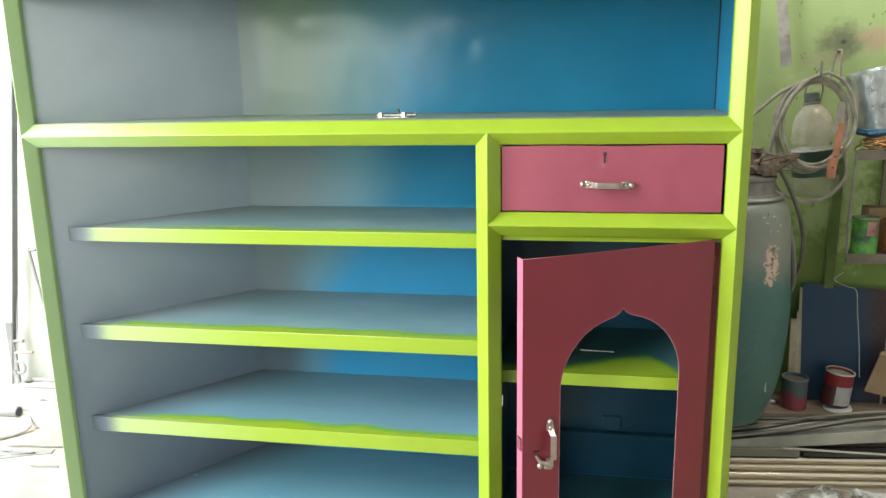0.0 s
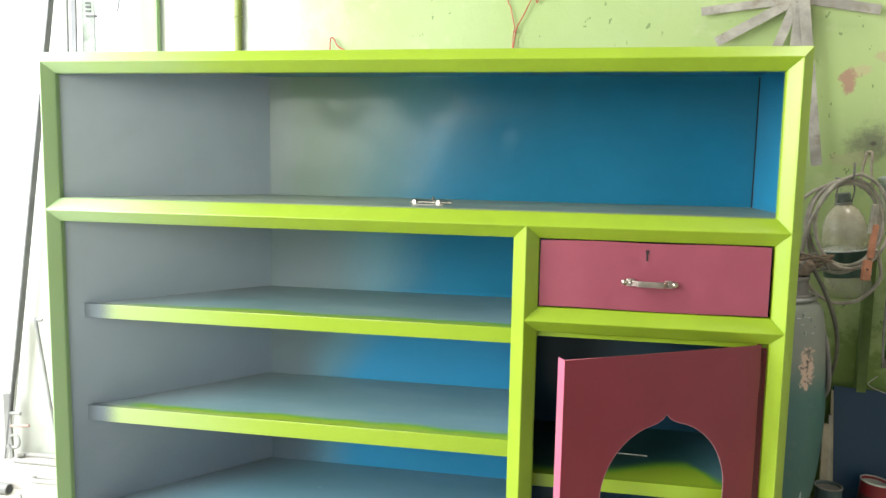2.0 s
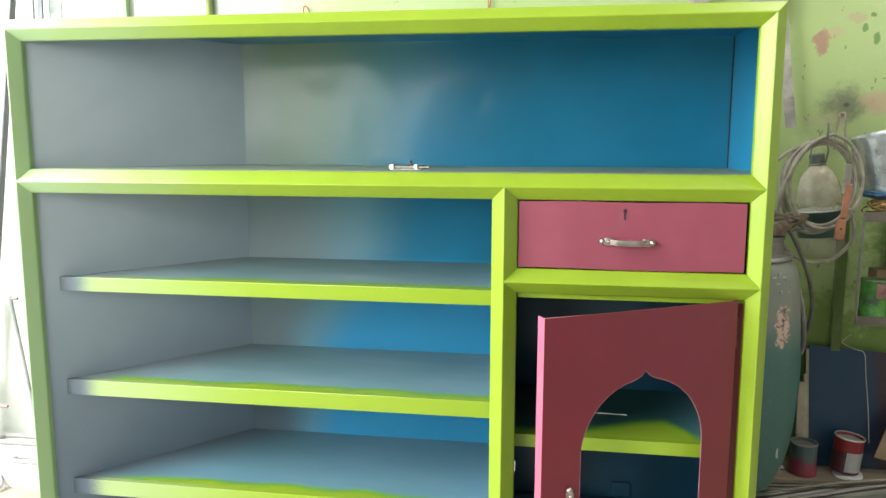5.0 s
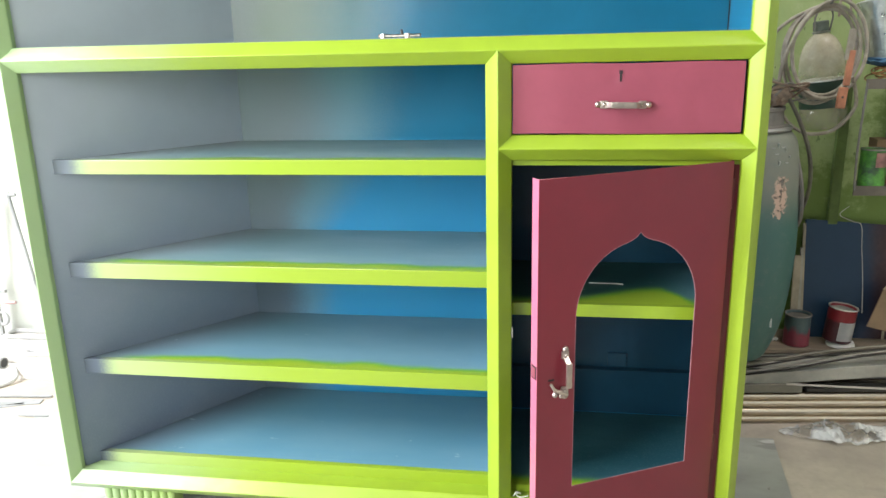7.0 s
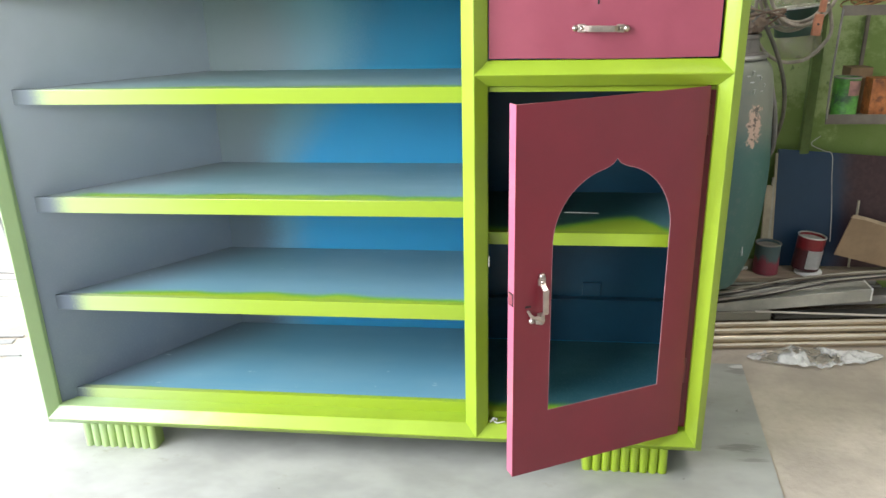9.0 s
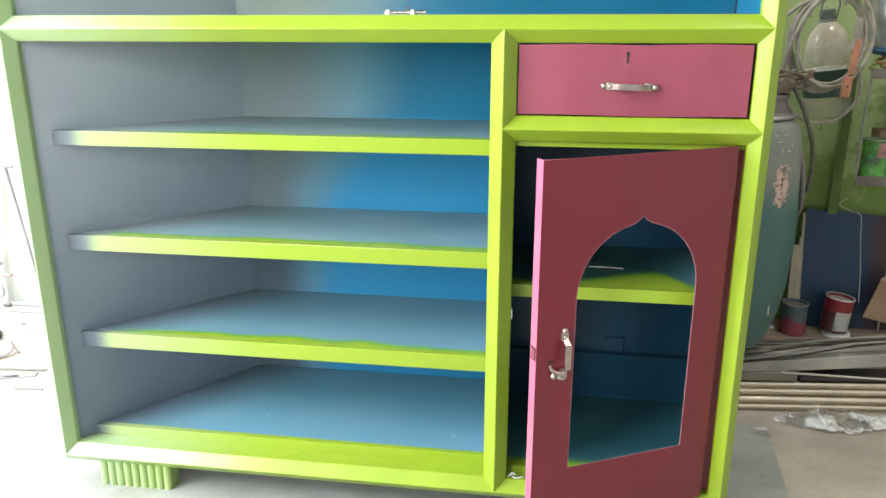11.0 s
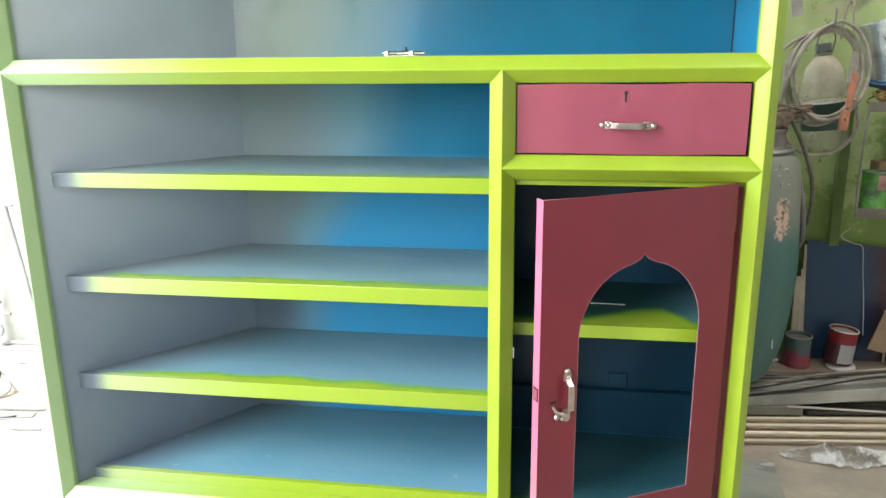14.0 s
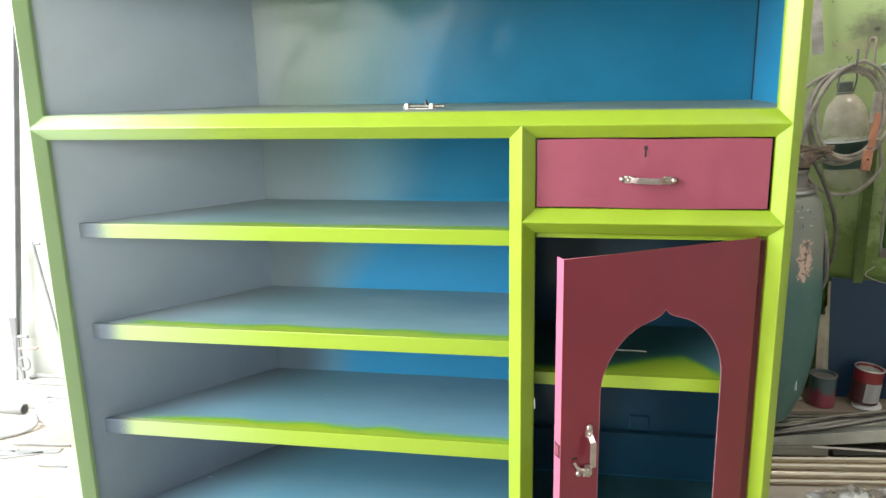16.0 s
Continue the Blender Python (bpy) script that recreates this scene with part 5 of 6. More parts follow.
# ---- wall rack ----
rack = root("wall_rack", (2.4, 0.79, 0.6), "dusty metal wall rack with two shelves of tins", "rack")
rack_mat = surface("dusty_rack_metal", (0.17, 0.145, 0.115), 0.7, 0.2, vary=0.25, scale=10, fine=90, relief=0.3)
for z in (0.690, 0.975):
    part("rack_shelf", made(prism, [(2.000, 0.665, z), (2.95, 0.665, z), (2.95, 0.800, z), (2.056, 0.800, z)], (0, 0, 0.012)), rack_mat, rack)
    for x in (2.16, 2.45, 2.92):
        part("bracket", made_box(x - 0.003, x + 0.003, 0.70, 0.898, z - 0.008, z - 0.0005), rack_mat, rack)
    part("rack_lip", made_box(1.999, 2.95, 0.660, 0.6645, z - 0.006, z + 0.020), rack_mat, rack)
for x, y in ((2.16, 0.888), (2.92, 0.672), (2.92, 0.888)):
    part("upright", made_box(x - 0.0045, x + 0.0045, y - 0.0045, y + 0.0045, 0.66, 1.24 if y > 0.8 else 0.975), rack_mat, rack)
# added strip that makes the dark band on the wall behind the rack
part("back_strip", made_box(2.018, 2.046, 0.876, 0.898, -0.0035, 0.975, bevel=0.002), surface("dark_green_strip", (0.13, 0.19, 0.05), 0.7, 0.1, vary=0.25, scale=12, relief=0.3), rack)
tin_green = surface("green_oil_tin", (0.10, 0.30, 0.05), 0.4, 0.2, vary=0.5, scale=16, fine=80, relief=0.1, dirt=(0.06, 0.10, 0.06), dirt_amount=0.6)
tin_white_red = surface("white_red_print", (0.55, 0.30, 0.26), 0.5, vary=0.4, scale=30, fine=120, relief=0.05)
tin("oil_tin", 2.056, 0.702, 0.702, 0.034, 0.104, tin_green, dull_grey, "green oil tin with a worn printed label", False, (tin_white_red, -100, -35, 0.55, 0.93), "tin")
brown_box = surface("brown_carton", (0.24, 0.15, 0.08), 0.8, vary=0.2, scale=10, relief=0.15)
orange_box = surface("orange_carton", (0.42, 0.14, 0.04), 0.6, vary=0.35, scale=24, fine=120, relief=0.1, dirt=(0.10, 0.04, 0.02), dirt_amount=0.5)
def small_carton(x0, x1, y0, y1, z, h, material, label):
    tagged(part("small_carton", made_box(x0, x1, y0, y1, z, z + h, bevel=0.0015), material), label, "carton")
small_carton(2.075, 2.135, 0.74, 0.798, 0.702, 0.125, brown_box, "plain brown carton on the wall rack")
small_carton(2.118, 2.175, 0.69, 0.75, 0.702, 0.100, orange_box, "orange and black printed carton on the wall rack")
small_carton(2.19, 2.27, 0.70, 0.78, 0.702, 0.09, brown_box, "dusty brown carton on the wall rack")

# crumpled tin jug and a coil of copper wire on the upper rack shelf
foil = surface("crumpled_tinplate", (0.60, 0.62, 0.62), 0.28, 0.85, vary=0.25, scale=20, fine=90, relief=0.4, dist=0.006)
bm = bmesh.new()
lathe(bm, [(0.052, 0.0), (0.056, 0.004), (0.058, 0.06), (0.060, 0.12), (0.063, 0.165), (0.060, 0.166), (0.056, 0.12)], (0, 0, 0), 40)
for v in bm.verts:
    k = 1 + 0.10 * noise.noise(Vector((v.co.x * 30, v.co.y * 30, v.co.z * 22)))
    v.co.x *= k
    v.co.y *= k
bmesh.ops.transform(bm, matrix=pose(2.088, 0.765, 1.043, 0, -14, 0), verts=bm.verts)
tagged(part("tin_jug", bm, foil), "crumpled silvery tin can tilted on a heap of wire", "tin can")
blue_rag = surface("blue_cloth_scrap", (0.07, 0.17, 0.30), 0.8, vary=0.3, scale=30, relief=0.3)
bm = bmesh.new()
bmesh.ops.create_icosphere(bm, subdivisions=4, radius=1.0)
for v in bm.verts:
    k = 1 + 0.35 * noise.noise(v.co * 2.0 + Vector((3, 1, 0)))
    v.co = Vector((2.075 + 0.055 * v.co.x * k, 0.745 + 0.05 * v.co.y * k, 1.040 + 0.013 * v.co.z * k))
tagged(part("cloth_scrap", bm, blue_rag), "blue cloth scrap under the tin can", "cloth")
copper = surface("copper_wire", (0.45, 0.22, 0.09), 0.4, 0.6, vary=0.3, scale=40, relief=0.1)
for k in range(7):
    rnd = random.Random(70 + k)
    r0 = rnd.uniform(0.028, 0.05)
    cx, cy, cz = 2.065 + rnd.uniform(-0.012, 0.03), 0.715 + rnd.uniform(-0.01, 0.02), 0.998 + 0.004 * k
    pts = [(cx + r0 * math.cos(a), cy + r0 * math.sin(a), cz + 0.010 * math.sin(a * 1.3 + k)) for a in [0.7 * j + k for j in range(10)]]
    cable("copper_loop", pts, 0.0019, copper, "loop of thin copper wire on the rack", "wire", 5, 6)

# ---- bottle, welding cable and electrode holder on their hook ----
cable("wall_hook", [(1.925, 0.899, 1.188), (1.918, 0.80, 1.186), (1.903, 0.70, 1.190), (1.901, 0.686, 1.198), (1.900, 0.684, 1.232)], 0.0032, dull_grey, "thin iron hook driven into the wall", "hook", 5, 8)
BX, BY = 1.952, 0.815                     # it hangs askew: the base is off to one side of the cap
TILT = Matrix.Translation((1.918, BY, 1.148)) @ Matrix.Rotation(radians(-7.0), 4, 'Y') @ Matrix.Translation((-BX + 0.0, -BY, -1.144))
bottle = root("plastic_bottle", (BX, BY, 0.845), "big dusty clear plastic bottle with a green label band", "bottle")
m_pet, nt, b = nodes_of("dusty_pet")
co = coords(nt)
b.inputs["Roughness"].default_value = 0.12
pet_z = nt.nodes.new("ShaderNodeSeparateXYZ")
nt.links.new(co, pet_z.inputs[0])
film_of_dust = maths(nt, 'ADD', maths(nt, 'MULTIPLY', smooth(nt, pet_z.outputs[2], 0.97, 1.06), 0.34), maths(nt, 'MULTIPLY', smooth(nt, noise_tex(nt, co, 26, 5, 0.65), 0.35, 0.7), 0.20))
clear = nt.nodes.new("ShaderNodeBsdfTransparent")
clear.inputs[0].default_value = (0.90, 0.92, 0.86, 1)
both = nt.nodes.new("ShaderNodeMixShader")
nt.links.new(maths(nt, 'ADD', film_of_dust, 0.20), both.inputs[0])
nt.links.new(clear.outputs[0], both.inputs[1])
nt.links.new(b.outputs[0], both.inputs[2])
out = [n for n in nt.nodes if n.type == 'OUTPUT_MATERIAL'][0]
nt.links.new(both.outputs[0], out.inputs["Surface"])
nt.links.new(mix(nt, smooth(nt, noise_tex(nt, co, 18, 5, 0.6), 0.3, 0.7), (0.58, 0.50, 0.39), (0.74, 0.66, 0.54)), b.inputs["Base Color"])
body_prof = [(0.047, 0.0), (0.056, 0.004), (0.061, 0.016), (0.062, 0.05), (0.060, 0.062), (0.060, 0.135), (0.062, 0.142), (0.0605, 0.149), (0.062, 0.156), (0.061, 0.175), (0.058, 0.197), (0.050, 0.226), (0.037, 0.249), (0.023, 0.262), (0.018, 0.268), (0.018, 0.278)]
part("body", made(lathe, [(p.x, p.z) for p in spline([(r, 0, z) for r, z in body_prof], 3)], (BX, BY, 0.845), 36, TILT), m_pet, bottle)
part("cap", made(lathe, [(0.0195, 0.272), (0.0205, 0.274), (0.0205, 0.296), (0.018, 0.299)], (BX, BY, 0.845), 24, TILT), surface("grey_green_cap", (0.12, 0.14, 0.11), 0.6, vary=0.2, scale=40, relief=0.2), bottle)
part("neck_ring", made(lathe, [(0.022, 0.266), (0.024, 0.267), (0.024, 0.270), (0.022, 0.271)], (BX, BY, 0.845), 24, TILT), surface("grey_ring", (0.22, 0.22, 0.18), 0.6), bottle)
dark_band = surface("dark_green_band", (0.025, 0.055, 0.035), 0.35, vary=0.3, scale=20, relief=0.1)
part("label_band", made(lathe, [(0.0612, 0.062), (0.0622, 0.063), (0.0622, 0.084), (0.0612, 0.085)], (BX, BY, 0.845), 36, TILT), dark_band, bottle)
part("label_band", made(lathe, [(0.0612, 0.094), (0.0622, 0.095), (0.0622, 0.134), (0.0612, 0.135)], (BX, BY, 0.845), 36, TILT), dark_band, bottle)
part("label_band", made(lathe, [(0.0616, 0.1355), (0.0628, 0.136), (0.0628, 0.1395), (0.0616, 0.140)], (BX, BY, 0.845), 36, TILT), tin_white, bottle, "pale edge of the label")
cable("bottle_wire", [(1.898, BY - 0.012, 1.122), (1.895, BY - 0.03, 1.162), (1.912, 0.775, 1.1885), (1.938, BY - 0.03, 1.165), (1.940, BY - 0.01, 1.122)], 0.0024, dull_grey, "wire loop that hangs the bottle from its hook", "wire", 6, 6)
turns = []
for k in range(4 * 26 + 1):
    a = math.pi / 2 + 2 * math.pi * k / 26
    lap = k / 26
    rx, rz = 0.088 + 0.005 * math.sin(lap * 2.1), 0.121 + 0.008 * math.sin(lap * 1.7 + 1)
    turns.append((1.892 + 0.006 * lap + rx * math.cos(a), 0.722 - 0.007 * (lap - 2) + 0.004 * math.sin(3 * a), 1.055 + 0.004 * lap + rz * math.sin(a)))
line = [(1.66, 0.80, 1.02), (1.70, 0.78, 1.05), (1.75, 0.75, 1.09), (1.82, 0.735, 1.155)] + turns + [(1.86, 0.70, 1.17), (1.812, 0.71, 1.08), (1.796, 0.72, 0.99), (1.815, 0.73, 0.90), (1.875, 0.735, 0.848), (1.94, 0.735, 0.848), (1.975, 0.73, 0.875), (2.000, 0.72, 0.92), (1.99, 0.712, 0.97), (1.975, 0.70, 1.00)]
tagged(part("welding_cable", made(sweep, spline(line, 3), 0.0050, 8), cable_mat), "dusty grey welding cable coiled over the wall hook", "cable")
holder = root("electrode_holder", (1.955, 0.69, 1.01), "welding electrode holder with a worn orange grip", "welding clamp")
mh = pose(1.950, 0.678, 1.018, 0, 4, 0)
grip = surface("worn_orange_grip", (0.50, 0.20, 0.11), 0.6, vary=0.2, scale=25, relief=0.2, dirt=(0.25, 0.14, 0.10), dirt_amount=0.3)
bm = bmesh.new()
box(bm, -0.009, 0.009, -0.005, 0.005, 0.025, 0.105, bevel=0.003, m=mh)
part("jaw_body", bm, cable_mat, holder)
bm = bmesh.new()
box(bm, -0.001, 0.015, -0.007, 0.006, -0.040, 0.052, bevel=0.0035, m=mh)
part("grip", bm, grip, holder)
bm = bmesh.new()
box(bm, -0.009, 0.014, -0.007, 0.006, -0.100, -0.044, bevel=0.0035, m=mh)
part("grip_tail", bm, grip, holder)
part("rivet", made(lathe, [(0.003, 0), (0.003, 0.002)], (0, 0, 0), 10, mh @ pose(0.002, -0.0070, -0.07, 90, 0, 0)), rubber, holder)
wire_brown = surface("brown_grey_wire", (0.24, 0.19, 0.14), 0.6, vary=0.25, scale=30, relief=0.2)
cable("hung_wire", [(1.998, 0.895, 1.262), (1.990, 0.87, 1.255), (1.982, 0.865, 1.21), (1.979, 0.86, 1.16)], 0.0035, wire_brown, "short wire hanging out of a hole in the wall", "wire", 6, 6)
cable("hung_wire", [(2.002, 0.895, 1.266), (2.006, 0.868, 1.262), (2.004, 0.86, 1.22), (2.008, 0.855, 1.17)], 0.0035, wire_brown, "short wire hanging out of a hole in the wall", "wire", 6, 6)
cable("rack_rod", [(2.000, 0.657, 0.985), (1.997, 0.656, 0.90), (1.995, 0.656, 0.80), (1.999, 0.657, 0.70)], 0.0030, dull_grey, "thin rusty rod between the rack shelves", "rod", 6, 6)

# ---- steel strips hung on a nail high on the wall ----
cable("wall_nail", [(1.785, 0.9, 1.702), (1.785, 0.845, 1.704)], 0.003, dull_grey, "iron nail in the wall", "nail", 2, 8)
hung = surface("dull_hung_steel", (0.34, 0.31, 0.26), 0.6, 0.1, vary=0.25, scale=14, fine=90, relief=0.2, dirt=(0.20, 0.16, 0.11), dirt_amount=0.4)
strip_label = "dusty grey flat steel strip hung on a nail"
def strip(tip, tail, width, y):
    """A flat strip in the wall's plane, from tip past the nail to tail."""
    a, b = Vector((tip[0], y, tip[1])), Vector((tail[0], y, tail[1]))
    d = (b - a).normalized()
    s = Vector((-d.z, 0, d.x)) * width / 2
    bm = bmesh.new()
    prism(bm, [a + s, a - s, b - s, b + s], (0, 0.003, 0))
    tagged(part("steel_strip", bm, hung), strip_label, "metal strip", "steel strips on a nail")
strip((1.515, 1.668), (1.84, 1.706), 0.024, 0.880)
strip((2.000, 1.664), (1.74, 1.708), 0.028, 0.876)
strip((1.560, 1.578), (1.83, 1.728), 0.028, 0.872)
strip((1.722, 1.545), (1.790, 1.74), 0.026, 0.868)
strip((1.776, 1.530), (1.786, 1.74), 0.030, 0.864)
strip((1.856, 1.223), (1.783, 1.74), 0.030, 0.858)
strip((1.800, 1.555), (1.784, 1.74), 0.018, 0.884)

# ---- wires, pipe and posts behind the cabinet ----
olive = surface("olive_conduit", (0.20, 0.24, 0.05), 0.6, vary=0.2, scale=12, relief=0.2)
red_wire = surface("red_insulation", (0.42, 0.075, 0.045), 0.5, vary=0.2, scale=30)
tagged(part("conduit_pipe", made(lathe, [(0.012, 0.0), (0.012, TOP_Z + 0.004)], (0.054, 0.886, -0.004), 16), olive, round_shade=True), "thin olive green conduit pipe up the wall", "conduit")
cable("conduit_tie", [(0.036, 0.885, 1.672), (0.054, 0.871, 1.676), (0.072, 0.878, 1.674), (0.076, 0.87, 1.668)], 0.0016, olive, "twist of wire round the conduit", "wire", 5, 6)
cable("red_wire", [(0.960, 0.893, 1.10), (0.960, 0.893, 1.575), (0.966, 0.892, 1.620), (0.952, 0.892, 1.690), (0.940, 0.892, 1.76), (0.944, 0.893, 2.2), (0.95, 0.893, 2.84)], 0.0017, red_wire, "thin red wire running up the wall", "wire", 8, 6)
cable("red_wire", [(0.961, 0.890, 1.560), (0.972, 0.889, 1.628), (0.992, 0.889, 1.668), (1.020, 0.889, 1.730), (1.04, 0.889, 1.80), (1.05, 0.892, 2.84)], 0.0017, red_wire, "thin red wire running up the wall", "wire", 8, 6)
cable("red_wire_end", [(0.366, 0.893, 1.50), (0.369, 0.89, 1.585), (0.373, 0.888, 1.606), (0.384, 0.887, 1.600), (0.397, 0.887, 1.578), (0.42, 0.89, 1.566)], 0.0024, red_wire, "short bent end of red wire on the wall", "wire", 5, 6)
post_green = surface("green_painted_timber", (0.31, 0.46, 0.21), 0.6, vary=0.12, scale=6, relief=0.2, stretch=(2, 2, 0.4))
tagged(part("timber_post", made_box(-0.2940, -0.2310, 0.874, 0.897, -0.004, TOP_Z, bevel=0.004), post_green), "green painted timber post against the wall", "post")
steel_pale = surface("dusty_pale_steel", (0.30, 0.30, 0.28), 0.6, 0.2, vary=0.2, scale=9, relief=0.2)
pale_board_steel = surface("chalky_pale_steel", (0.52, 0.52, 0.49), 0.7, 0.1, vary=0.15, scale=9, relief=0.2)
wall_steel = surface("dull_wall_steel", (0.15, 0.15, 0.145), 0.6, 0.2, vary=0.2, scale=9, relief=0.2)
def bar_between(name, p, q, w, t, material, label, category="steel bar", group=""):
    p, q = Vector(p), Vector(q)
    d = q - p
    m = Matrix.Translation(p) @ d.to_track_quat('Z', 'Y').to_matrix().to_4x4()
    return tagged(part(name, made_box(-w / 2, w / 2, -t / 2, t / 2, 0, d.length, bevel=min(w, t) * 0.15, m=m), material), label, category, group)
bar_between("leaning_bar", (-0.874, 0.845, 0.0), (-0.552, 0.855, 2.12), 0.027, 0.006, wall_steel, "grey steel bar leaning on the wall", "steel bar", "steel leaning on the wall")
bar_between("leaning_bar", (-0.845, 0.838, 0.102), (-0.790, 0.872, 0.62), 0.014, 0.005, pale_board_steel, "pale steel strip leaning beside a longer bar", "steel bar", "steel leaning on the wall")
cable("thin_rod", [(-0.574, 0.842, 0.102), (-0.571, 0.862, 0.9), (-0.569, 0.882, 1.80)], 0.0032, wall_steel, "thin steel rod leaning on the wall", "rod", 4, 6)
bar_between("leaning_bar", (-0.536, 0.838, 0.102), (-0.530, 0.868, 2.10), 0.020, 0.006, wall_steel, "grey upright steel bar against the wall", "steel bar", "steel leaning on the wall")
pale_board = surface("pale_grey_board", (0.62, 0.64, 0.62), 0.7, vary=0.15, scale=6, relief=0.1, dirt=(0.42, 0.44, 0.42), dirt_amount=0.4)
tool_board = root("tool_board", (-0.40, 0.885, 1.2), "pale grey board with small dark marks on the wall", "board")
part("board", made_box(-0.516, -0.2960, 0.880, 0.894, 1.05, 1.95, bevel=0.002), pale_board, tool_board)
# the board's shaded left edge, put in as a darker strip
part("shaded_edge", made_box(-0.512, -0.466, 0.8770, 0.8798, 1.06, 1.94, bevel=0.001), surface("grey_green_shade", (0.22, 0.25, 0.20), 0.7, vary=0.3, scale=14, relief=0.2, dirt=(0.45, 0.47, 0.42), dirt_amount=0.6), tool_board, "grey-green strip put in for the board's shade")
for z, w in ((1.745, 0.035), (1.725, 0.018), (1.712, 0.018), (1.698, 0.018), (1.682, 0.040)):
    part("dark_mark", made_box(-0.496, -0.496 + w, 0.8735, 0.8768, z, z + 0.006), rubber, tool_board)
cable("hook_wire", [(-0.372, 0.872, 1.95), (-0.370, 0.868, 1.82), (-0.364, 0.866, 1.74), (-0.369, 0.866, 1.705), (-0.377, 0.866, 1.70)], 0.0025, steel_pale, "thin hooked wire hanging on the wall", "wire", 6, 6)
cable("walking_rod", [(-0.607, 0.745, 0.652), (-0.628, 0.742, 0.650), (-0.630, 0.742, 0.640), (-0.600, 0.74, 0.45), (-0.565, 0.74, 0.20), (-0.535, 0.735, 0.0)], 0.0055, steel_pale, "thin steel rod with a bent top leaning on the wall", "rod", 5, 8)

# ---- scrap and hoses on the floor beside the cabinet ----
pale_hose = surface("pale_grey_hose", (0.40, 0.39, 0.36), 0.6, vary=0.2, scale=20, relief=0.2)
pale_plank = surface("pale_plank", (0.66, 0.62, 0.55), 0.8, vary=0.2, scale=7, fine=60, relief=0.3, stretch=(0.3, 2, 2))
for x0, x1, y0, z0, z1, turn in ((-1.00, -0.50, 0.690, -0.0035, 0.030, -2), (-0.98, -0.47, 0.742, 0.0305, 0.062, 1), (-1.02, -0.49, 0.790, 0.0625, 0.100, -1)):
    tagged(part("wooden_plank", made_box(0, x1 - x0, 0, 0.886 - y0, z0, z1, bevel=0.003, m=pose(x0, y0 + 0.008, 0, 0, 0, turn * 0.25)), pale_plank), "pale dusty wooden plank in a low pile", "plank", "planks by the wall")
bracket = root("steel_bracket", (-0.84, 0.84, 0.1005), "pale steel plate with hooks standing on planks", "bracket")
part("plate", made_box(-0.855, -0.828, 0.834, 0.846, 0.1005, 0.345, bevel=0.002), steel_pale, bracket)
part("upper_peg", made(sweep, [(-0.830, 0.838, 0.274), (-0.786, 0.834, 0.276)], 0.0065, 10), steel_pale, bracket)
part("lower_peg", made(sweep, [(-0.830, 0.838, 0.226), (-0.750, 0.832, 0.234)], 0.0055, 10), surface("rosy_rust", (0.45, 0.30, 0.26), 0.7), bracket)
part("hook", made(sweep, [(-0.810 + 0.020 * math.cos(a), 0.828, 0.172 + 0.024 * math.sin(a)) for a in [radians(-130 + 12 * k) for k in range(24)]], 0.0055, 8), steel_pale, bracket)
part("bolt_head", made(lathe, [(0.008, 0), (0.008, 0.006)], (0, 0, 0), 12, pose(-0.840, 0.834, 0.150, 90, 0, 0)), steel_pale, bracket)
def hose_bend(y, z, left, right, gap, r, label):
    """A hose laid out and back, with its bend at the left."""
    pts = [(right, y - gap / 2, z + r), (right - 0.05, y - gap / 2 + 0.004, z + r)]
    pts += [(left + gap * 0.9 - gap * 0.9 * math.cos(a), y + gap / 2 * math.sin(a), z + r) for a in [radians(k) for k in (-60, -30, 0, 30, 60)]]
    pts += [(right - 0.05, y + gap / 2 - 0.004, z + r), (right, y + gap / 2, z + r)]
    cable("pale_hose", pts, r, pale_hose, label, "hose", 6, 8)
hose_bend(0.840, 0.1000, -0.812, -0.52, 0.070, 0.0085, "pale grey hose bent double on the planks")
hose_bend(0.764, 0.0620, -0.690, -0.50, 0.038, 0.0080, "thin pale hose bent double on the planks")
dark_open = surface("dark_pipe_inside", (0.05, 0.05, 0.05), 0.8)
pipe_stub = root("pipe_stub", (-0.80, 0.71, 0.045), "short pale steel pipe with an open end on the planks", "pipe")
part("tube", made(sweep, [(-0.935, 0.712, 0.0505), (-0.735, 0.706, 0.0505)], 0.020, 18), steel_pale, pipe_stub)
part("open_end", made(lathe, [(0.0155, 0), (0.0155, 0.0012)], (0, 0, 0), 18, pose(-0.7355, 0.706, 0.0505, 0, 90, 0)), dark_open, pipe_stub)
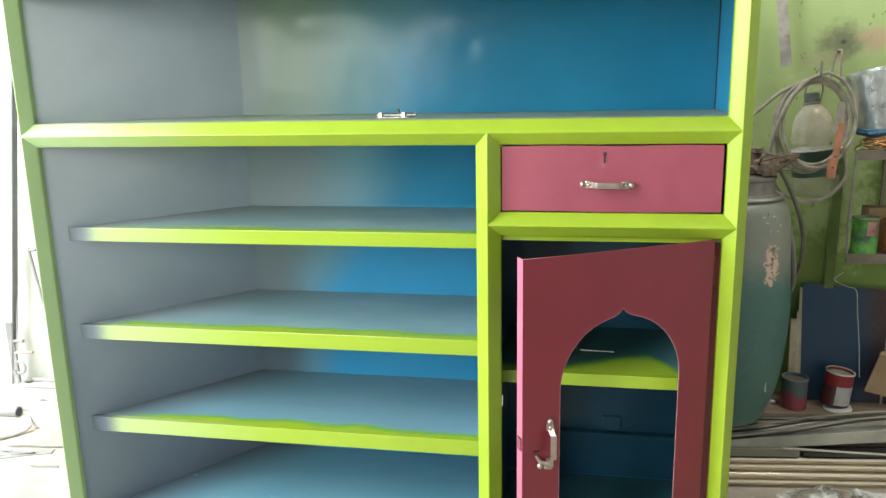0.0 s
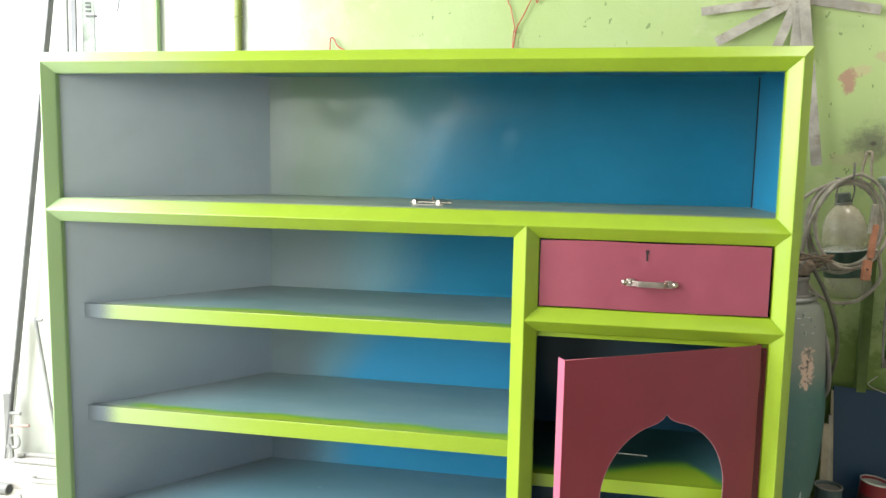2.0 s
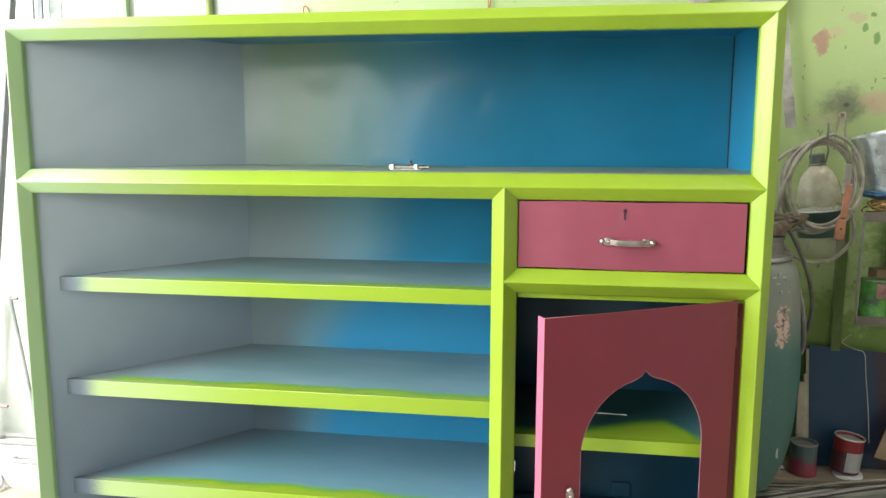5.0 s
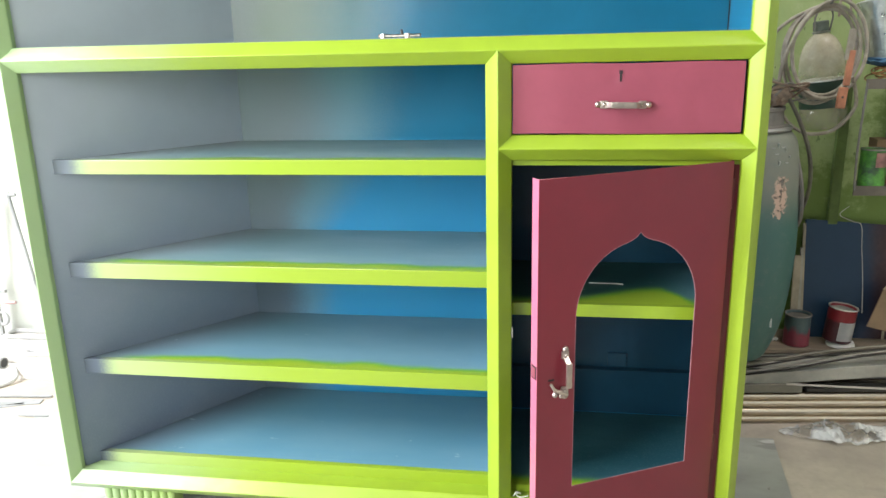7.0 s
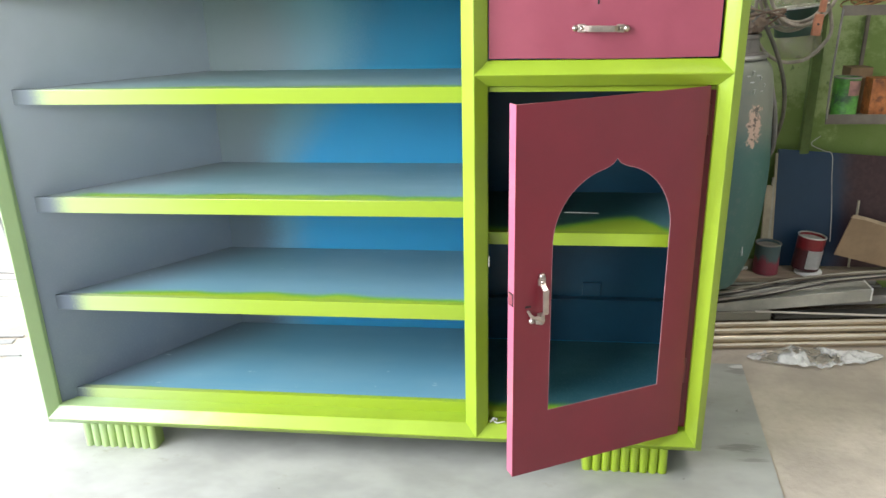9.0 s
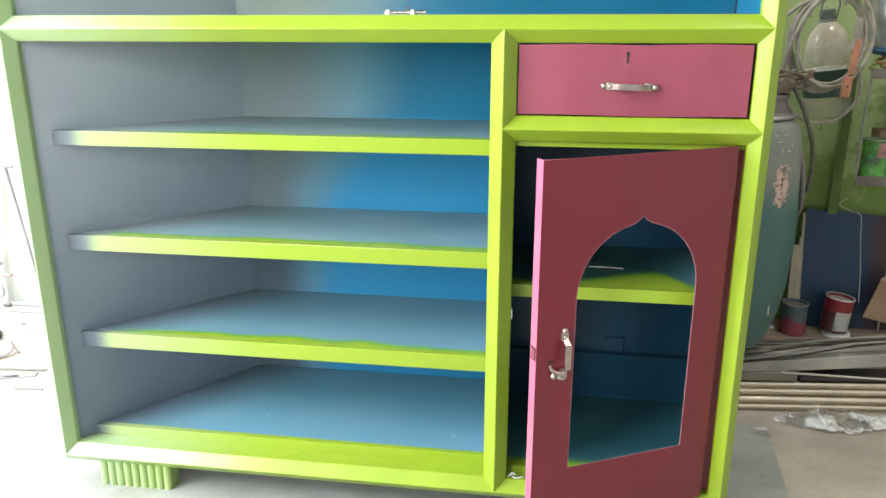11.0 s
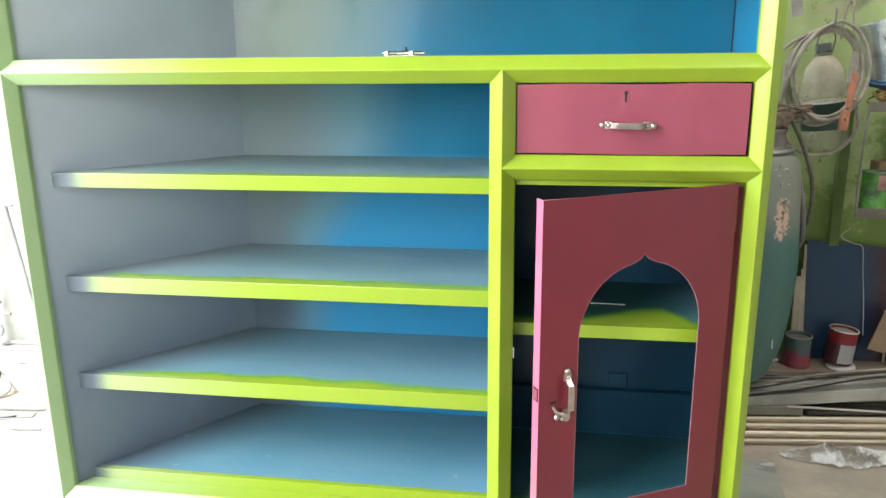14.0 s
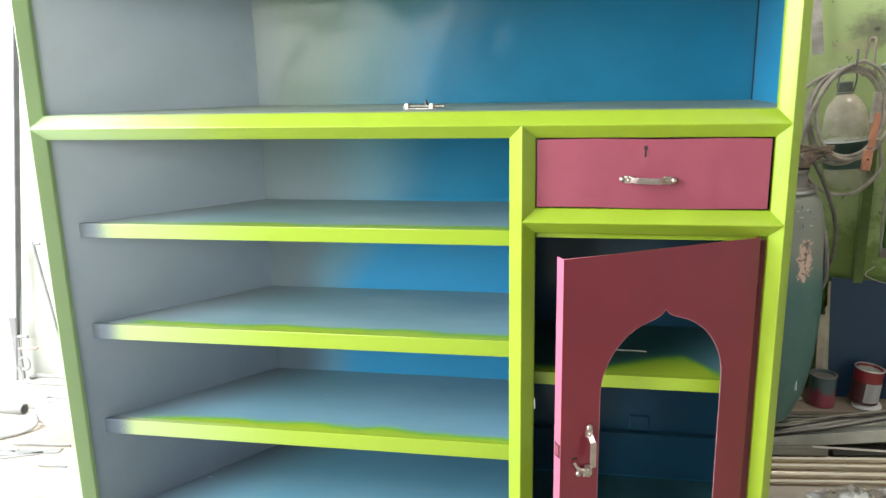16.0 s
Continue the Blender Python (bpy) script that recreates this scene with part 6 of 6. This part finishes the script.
cable("pale_hose", [(-0.69, 0.700, 0.037), (-0.668, 0.672, 0.016), (-0.680, 0.640, 0.006), (-0.715, 0.600, 0.0045), (-0.77, 0.565, 0.0045), (-0.85, 0.545, 0.0045)], 0.0075, pale_hose, "pale hose curving down onto the floor", "hose", 6, 8)
for x, y, a, l, w in ((-0.60, 0.505, 14, 0.26, 0.030), (-0.66, 0.455, 24, 0.30, 0.016), (-0.43, 0.436, 2, 0.10, 0.006), (-0.56, 0.560, 6, 0.20, 0.010), (-0.70, 0.52, -4, 0.16, 0.022)):
    tagged(part("steel_offcut", made_box(-l / 2, l / 2, -w / 2, w / 2, 0, 0.004, bevel=0.0008, m=pose(x, y, -0.0034 if x < -0.56 else 0.0004, 0, 0, a)), steel_pale), "thin flat steel offcut lying on the floor", "offcut", "offcuts on the floor")

string_mat = surface("white_string", (0.72, 0.70, 0.66), 0.8, vary=0.15, scale=40)
cable("string_scrap", [(1.112, 0.004, 0.114), (1.120, -0.002, 0.128), (1.128, 0.004, 0.121), (1.117, 0.010, 0.118), (1.126, 0.0, 0.1145), (1.145, 0.006, 0.1145)], 0.0016, string_mat, "knotted scrap of white string inside the cupboard's sill", "string", 5, 6)
cable("string_scrap", [(1.276, 0.214, 0.5578), (1.30, 0.212, 0.5580), (1.33, 0.2115, 0.5578), (1.354, 0.209, 0.5578)], 0.0013, string_mat, "straight scrap of white string on the cupboard shelf", "string", 5, 6)
bm = bmesh.new()
bmesh.ops.create_icosphere(bm, subdivisions=4, radius=1.0)
for v in bm.verts:
    k = 1 + 0.45 * noise.noise(v.co * 1.9 + Vector((5, 2, 1))) + 0.2 * noise.noise(v.co * 5)
    v.co = Vector((1.250 + 0.026 * v.co.x * k, 0.235 + 0.024 * v.co.y * k, 0.577 + 0.0195 * v.co.z * k))
lift = 0.5562 - min(v.co.z for v in bm.verts)
bmesh.ops.translate(bm, vec=(0, 0, lift), verts=bm.verts)
tagged(part("film_scrap", bm, m_plastic), "crumpled scrap of clear plastic film on the cupboard shelf", "plastic film")
